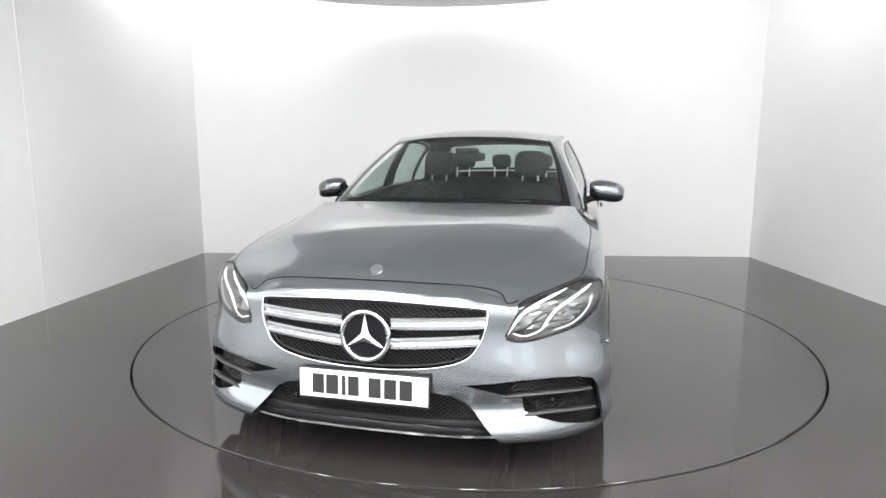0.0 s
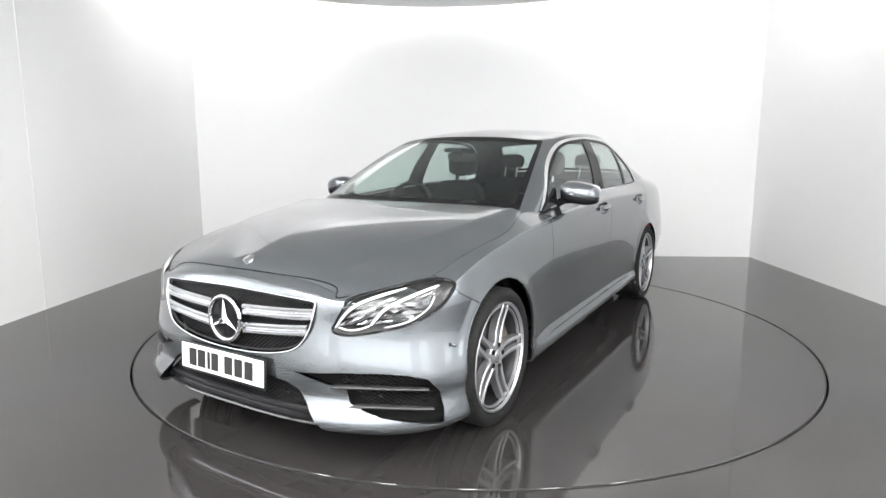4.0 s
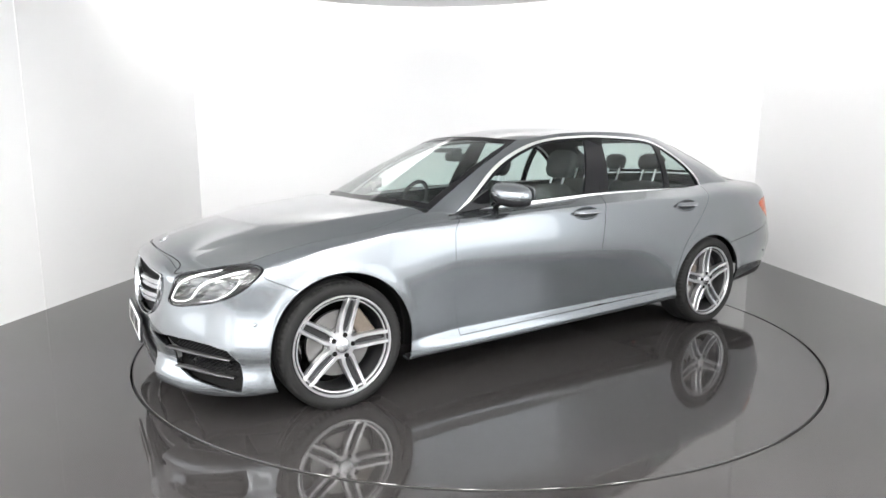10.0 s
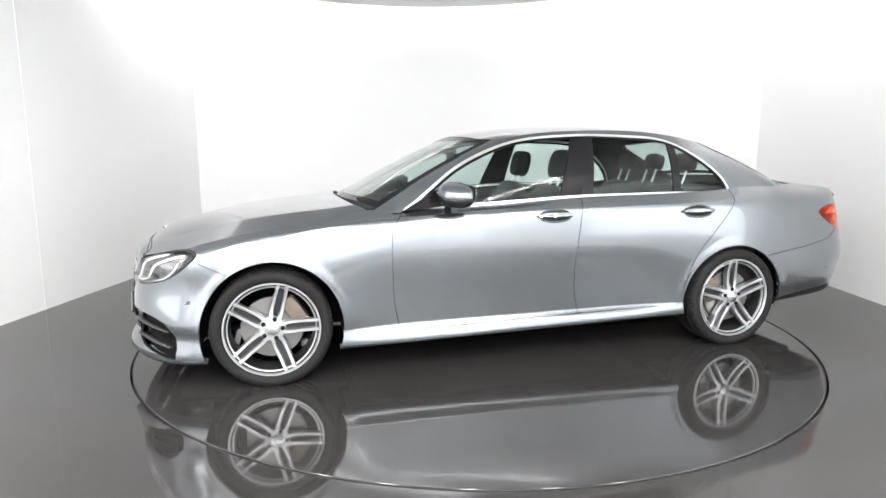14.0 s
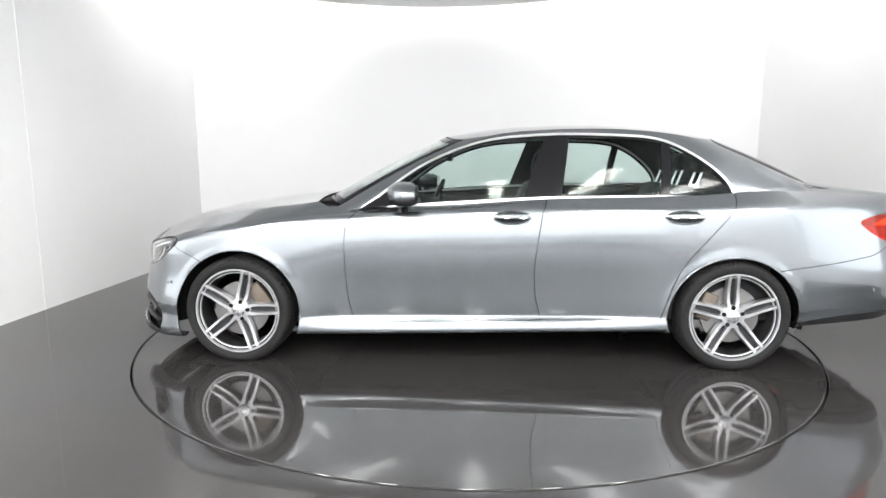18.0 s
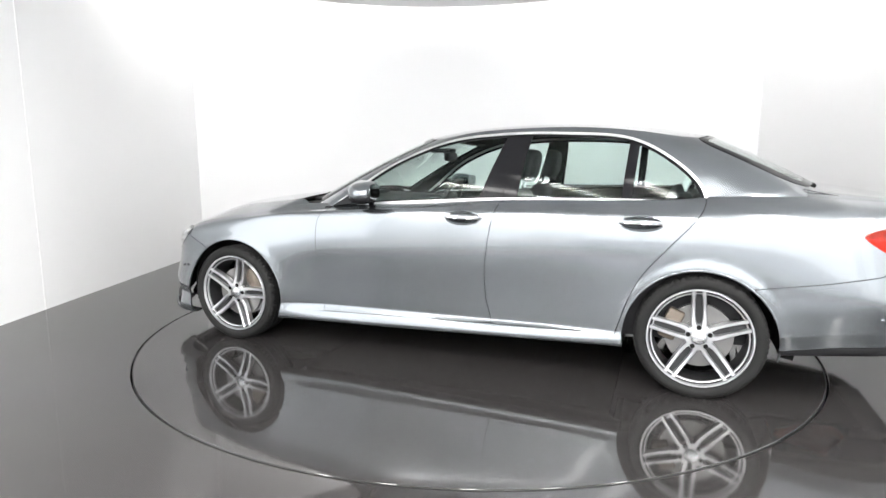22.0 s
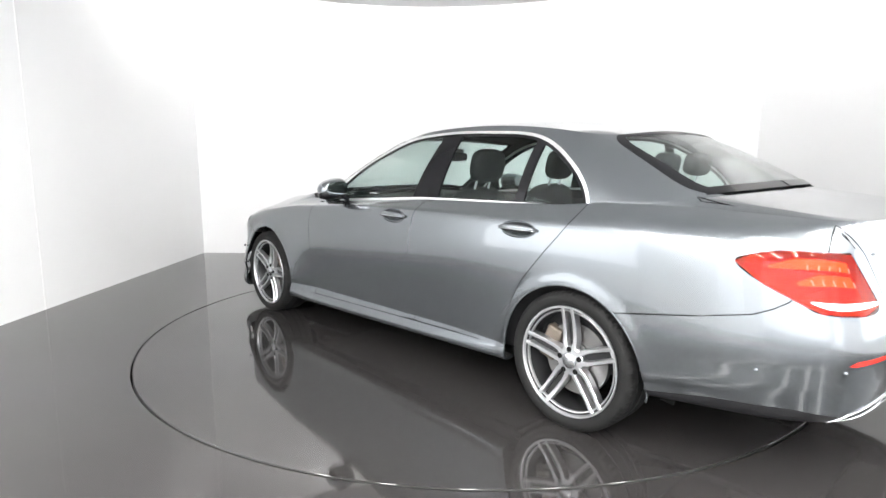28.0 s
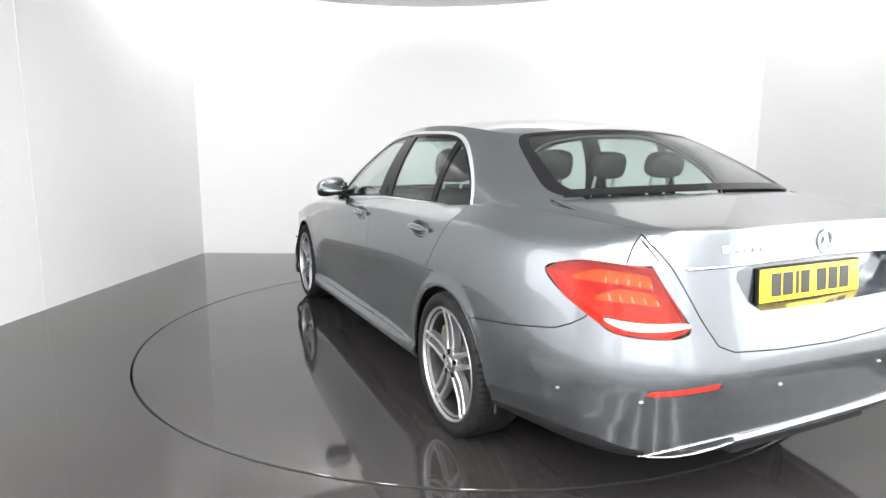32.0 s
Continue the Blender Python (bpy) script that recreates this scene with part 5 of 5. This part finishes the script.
reflector_me = carve(TAIL_SHELL, [slanting(REFLECTOR, 155.0, 1.5, 3.4, 0.002)])
for s in (1, -1):
    d = Vector((math.cos(radians(TAIL_WAY)), s * math.sin(radians(TAIL_WAY)), 0))
    lamp = part("tail_light", bowl([(x, s * y, z) for x, y, z in TAILLAMP], TAIL_WAY * s, 0.05, 0.9, None, "", None), TAILBACK, car, "red tail light with orange bands")
    part("tail_lens", lens_tail if s > 0 else flipped(lens_tail), REDGLASS, lamp)
    rows = [np.array(onto(spline(range(4), brow)(np.linspace(0, 3, 20)), TAIL_WAY, TAIL_SHELL)) for brow in TAIL_BROWS]
    for low, high, start, f0, f1 in ((1, 0, 2, 0.18, 0.92), (2, 1, 6, 0.12, 0.86)):
        grid = np.array([[rows[low][i] + (rows[high][i] - rows[low][i]) * (f0 + (f1 - f0) * f * min(1, (i - start + 2) / 7)) for f in np.linspace(0, 1, 6)] for i in range(start, 18)])
        grid = (grid - np.array([math.cos(radians(TAIL_WAY)), math.sin(radians(TAIL_WAY)), 0]) * 0.016) * np.array([1, s, 1])
        part("light_band", sheet_mesh("band", grid, 0.004), AMBER, lamp)
        # bright bars stand in for glints reflected in the lens
        for k in range(9, 18, 2):
            a, b = rows[low][k], rows[high][k]
            glint_bar = [Vector((p[0], s * p[1], p[2])) - d * 0.0135 for p in (a + (b - a) * f for f in (0.16, 0.34, 0.52))]
            part("lamp_rib", tube(glint_bar, 0.0028, 6), STEELROD, lamp)
    part("reversing_light", band_me if s > 0 else flipped(band_me), LAMPWHITE, lamp, "white reversing light strip")
    part("rear_reflector", reflector_me if s > 0 else flipped(reflector_me), RED, car, "slim red reflector strip")

# ---------------------------------------------------------------- the car: tail
recess_bm = bmesh.new()
outer = [recess_bm.verts.new((rear_x(y, z) + 0.002, y, z)) for y, z in RECESS]
inner = [recess_bm.verts.new((-2.492, y * 0.96, 0.82 + (z - 0.82) * 0.85)) for y, z in RECESS]
for i in range(len(outer)):
    j = (i + 1) % len(outer)
    recess_bm.faces.new((outer[i], outer[j], inner[j], inner[i]))
recess_bm.faces.new(inner)
part("plate_recess", recess_bm, PAINT, lid)
part("lid_strip", tube([(rear_x(y, 0.922) - 0.004, y, 0.922 - 0.012 * abs(y) / 0.6) for y in np.linspace(-0.60, 0.60, 40)], 0.006, 10, False, 0.9), SATIN, lid, "chrome strip over the number plate")
rear_emblem = part("rear_emblem", hoop(rear_x(0, 0.965) - 0.004, 0, 0.965, 0.036, 0.004), STEELROD, lid)
part("emblem_star", star(rear_x(0, 0.965) - 0.004, 0, 0.965, 0.034, -1, 0.006), STEELROD, rear_emblem)
for y, w in ((0.46, 0.012), (0.405, 0.013), (0.370, 0.013), (0.335, 0.013), (0.30, 0.011)):
    part("model_bar", box(rear_x(y, 0.96) - 0.004, rear_x(y, 0.96) + 0.02, y - w, y + w, 0.952, 0.975, 0.002), STEELROD, lid)
for s in (1, -1):
    frame_pts = rounded([(-2.478, s * 0.712, 0.302), (-2.520, s * 0.622, 0.340), (-2.560, s * 0.50, 0.360), (-2.582, s * 0.40, 0.362), (-2.580, s * 0.40, 0.340), (-2.545, s * 0.562, 0.312), (-2.505, s * 0.672, 0.300)], 5)
    frame_pts = onto(frame_pts, 180 - s * 25, TAIL_SHELL, -0.002)
    trim = part("exhaust_trim", tube(frame_pts, 0.0032, 8, True), CHROME, car, "chrome exhaust outlet surround")
    # flat dark sheet drawn in place of the shade inside the outlet
    bm = bmesh.new()
    vs = [bm.verts.new((x + 0.012, y, z)) for x, y, z in frame_pts]
    bmesh.ops.triangle_fill(bm, edges=[bm.edges.new((vs[i], vs[(i + 1) % len(vs)])) for i in range(len(vs))])
    part("exhaust_hole", bm, DARK, trim)
part("diffuser_strip", tube([(rear_x(y, 0.35) - 0.006, y, 0.350) for y in np.linspace(-0.41, 0.41, 24)], 0.010, 8), SATIN, car)
part("diffuser", box(-2.52, -2.3, -0.36, 0.36, 0.265, 0.325, 0.015), TRIM, car, "black rear diffuser panel")

# ---------------------------------------------------------------- the car: plates and small parts
def plate(name, x, y, z, wide, high, face, mat, lean, label):
    """A number plate with seven plain bars for its characters."""
    m = Matrix.Translation((x, y, z)) @ Matrix.Rotation(radians(lean), 4, "Y")
    holder = part(name, turned(box(-0.006, 0.006, -wide / 2 - 0.006, wide / 2 + 0.006, -high / 2 - 0.012, high / 2 + 0.004, 0.003), m), TRIM, car, label)
    part("plate_face", turned(box(-0.002, 0.002, -wide / 2, wide / 2, -high / 2, high / 2, 0.0015), m @ Matrix.Translation((face * 0.0075, 0, 0))), mat, holder)
    for k, off in enumerate((-0.182, -0.124, -0.076, -0.036, 0.050, 0.112, 0.174)):
        w = (0.024, 0.025, 0.008, 0.022, 0.025, 0.024, 0.025)[k]
        part("plate_bar", turned(box(-0.001, 0.001, face * off - w, face * off + w, -0.0385, 0.0385), m @ Matrix.Translation((face * 0.0102, 0, 0))), INK, holder)


plate("front_number_plate", 2.298, -0.004, 0.374, 0.52, 0.111, 1, WHITE, -3, "white front number plate with dark bars")
plate("rear_number_plate", -2.501, 0.012, 0.826, 0.52, 0.111, -1, YELLOW, 4, "yellow rear number plate with dark bars")
for x, y, z in ((1.893, 0.908, 0.495), (2.118, 0.703, 0.317), (2.232, 0.32, 0.288), (-2.240, 0.860, 0.488), (-2.464, 0.714, 0.507), (-2.586, 0.261, 0.524)):
    for s in (1, -1):
        if x < -2.2:
            (x, y, z), = onto([(x, y, z)], 140.0 if x > -2.5 else 180.0, TAIL_SHELL)
        part("parking_sensor", ball(x, s * y, z, 0.009, 0.009, 0.009, 2, 14, 8), PAINT if x not in (2.118, 2.232) else TRIM, car)

for s in (1, -1):
    def shaped(bm, low=0.0):
        for v in bm.verts:
            f = (v.co.x - 0.36) / 0.19
            out = abs(v.co.y) - 0.937
            v.co.z -= 0.16 * out
            v.co.y -= s * 0.035 * f * f
            v.co.x = max(v.co.x - 0.10 * max(0, out), 0.366 - 0.10 * out)
        return bm

    mirror = part("door_mirror", shaped(ball(0.450, s * 0.939, 1.043, 0.094, 0.106, 0.058, 2.4, 40, 26)), PAINT, car, "grey door mirror with a black base")
    part("mirror_base", shaped(ball(0.449, s * 0.936, 1.014, 0.0925, 0.104, 0.0460, 2.4, 36, 20)), GLOSSBLACK, mirror, "gloss black lower mirror shell")
    part("mirror_glass", turned(ball(0, 0, 0, 0.004, 0.088, 0.046, 3.0), Matrix.Translation((0.3645, s * 0.937, 1.040)) @ Matrix.Rotation(s * radians(5), 4, "Z")), MIRROR, mirror)
    part("mirror_foot", tube([(0.46, s * 0.79, 0.965), (0.465, s * 0.84, 0.990), (0.46, s * 0.91, 0.998), (0.45, s * 0.98, 1.002)], [0.024, 0.022, 0.026, 0.012], 12), GLOSSBLACK, mirror)
    part("indicator_strip", tube([(0.546 - 0.95 * k * k, s * (0.880 + 0.42 * k), 1.046 - 0.01 * k) for k in np.linspace(0, 0.33, 14)], 0.0045, 8), CHROME, mirror)
    part("mirror_corner", prism([(0.735, 0.935), (0.52, 1.06), (0.50, 0.965)], s * 0.787, s * 0.807, lambda a, b, k: (a, k, b)), GLOSSBLACK, car)
    for x, z, own in ((-0.178, 0.897, 0), (-1.158, 0.903, 1)):
        door = ((front_door, rear_door), (front_door_far, rear_door_far))[s < 0][own]
        y = 0.8935 if own == 0 else 0.903
        handle = part("door_handle", turned(ball(0, 0, 0, 0.112, 0.011, 0.0185, 2.2, 40, 16), Matrix.Translation((x, s * (y + 0.020), z + 0.006))), PAINT, door, "grey pull handle with a chrome edge")
        part("handle_edge", tube([(x + 0.108 * k, s * (y + 0.0315 - 0.012 * k * k), z + 0.001) for k in np.linspace(-1, 1, 18)], 0.004, 8), CHROME, handle)
        cup = ball(x, s * (y + 0.006), z, 0.1105, 0.0275, 0.0435, 2.0, 48, 24)
        bmesh.ops.delete(cup, geom=[v for v in cup.verts if s * v.co.y > y + 0.001], context="VERTS")
        part("handle_cup", cup, PAINT, door)
for y0, y1 in ((-0.50, 0.02), (0.04, 0.50)):
    pts = [(1.005 - 0.06 * (y / 0.6) ** 2 - 0.015, y, 0.990 + 0.01 * abs(y)) for y in np.linspace(y0, y1, 12)]
    part("wiper", tube(pts, 0.008, 8), TRIM, car, "black windscreen wiper")
part("cowl", ball(1.005, 0, 0.955, 0.055, 0.56, 0.020, 4), TRIM, car)


def motions():
    rows = [(t, pose(0, 0, 0, 0, 0, -100.78 - 4.4265 * t)) for t in range(0, 33, 4)]
    walk(car, [(t, m @ pose(CAR_X, CAR_Y, 0)) for t, m in rows])
    walk(table, rows)


motions()
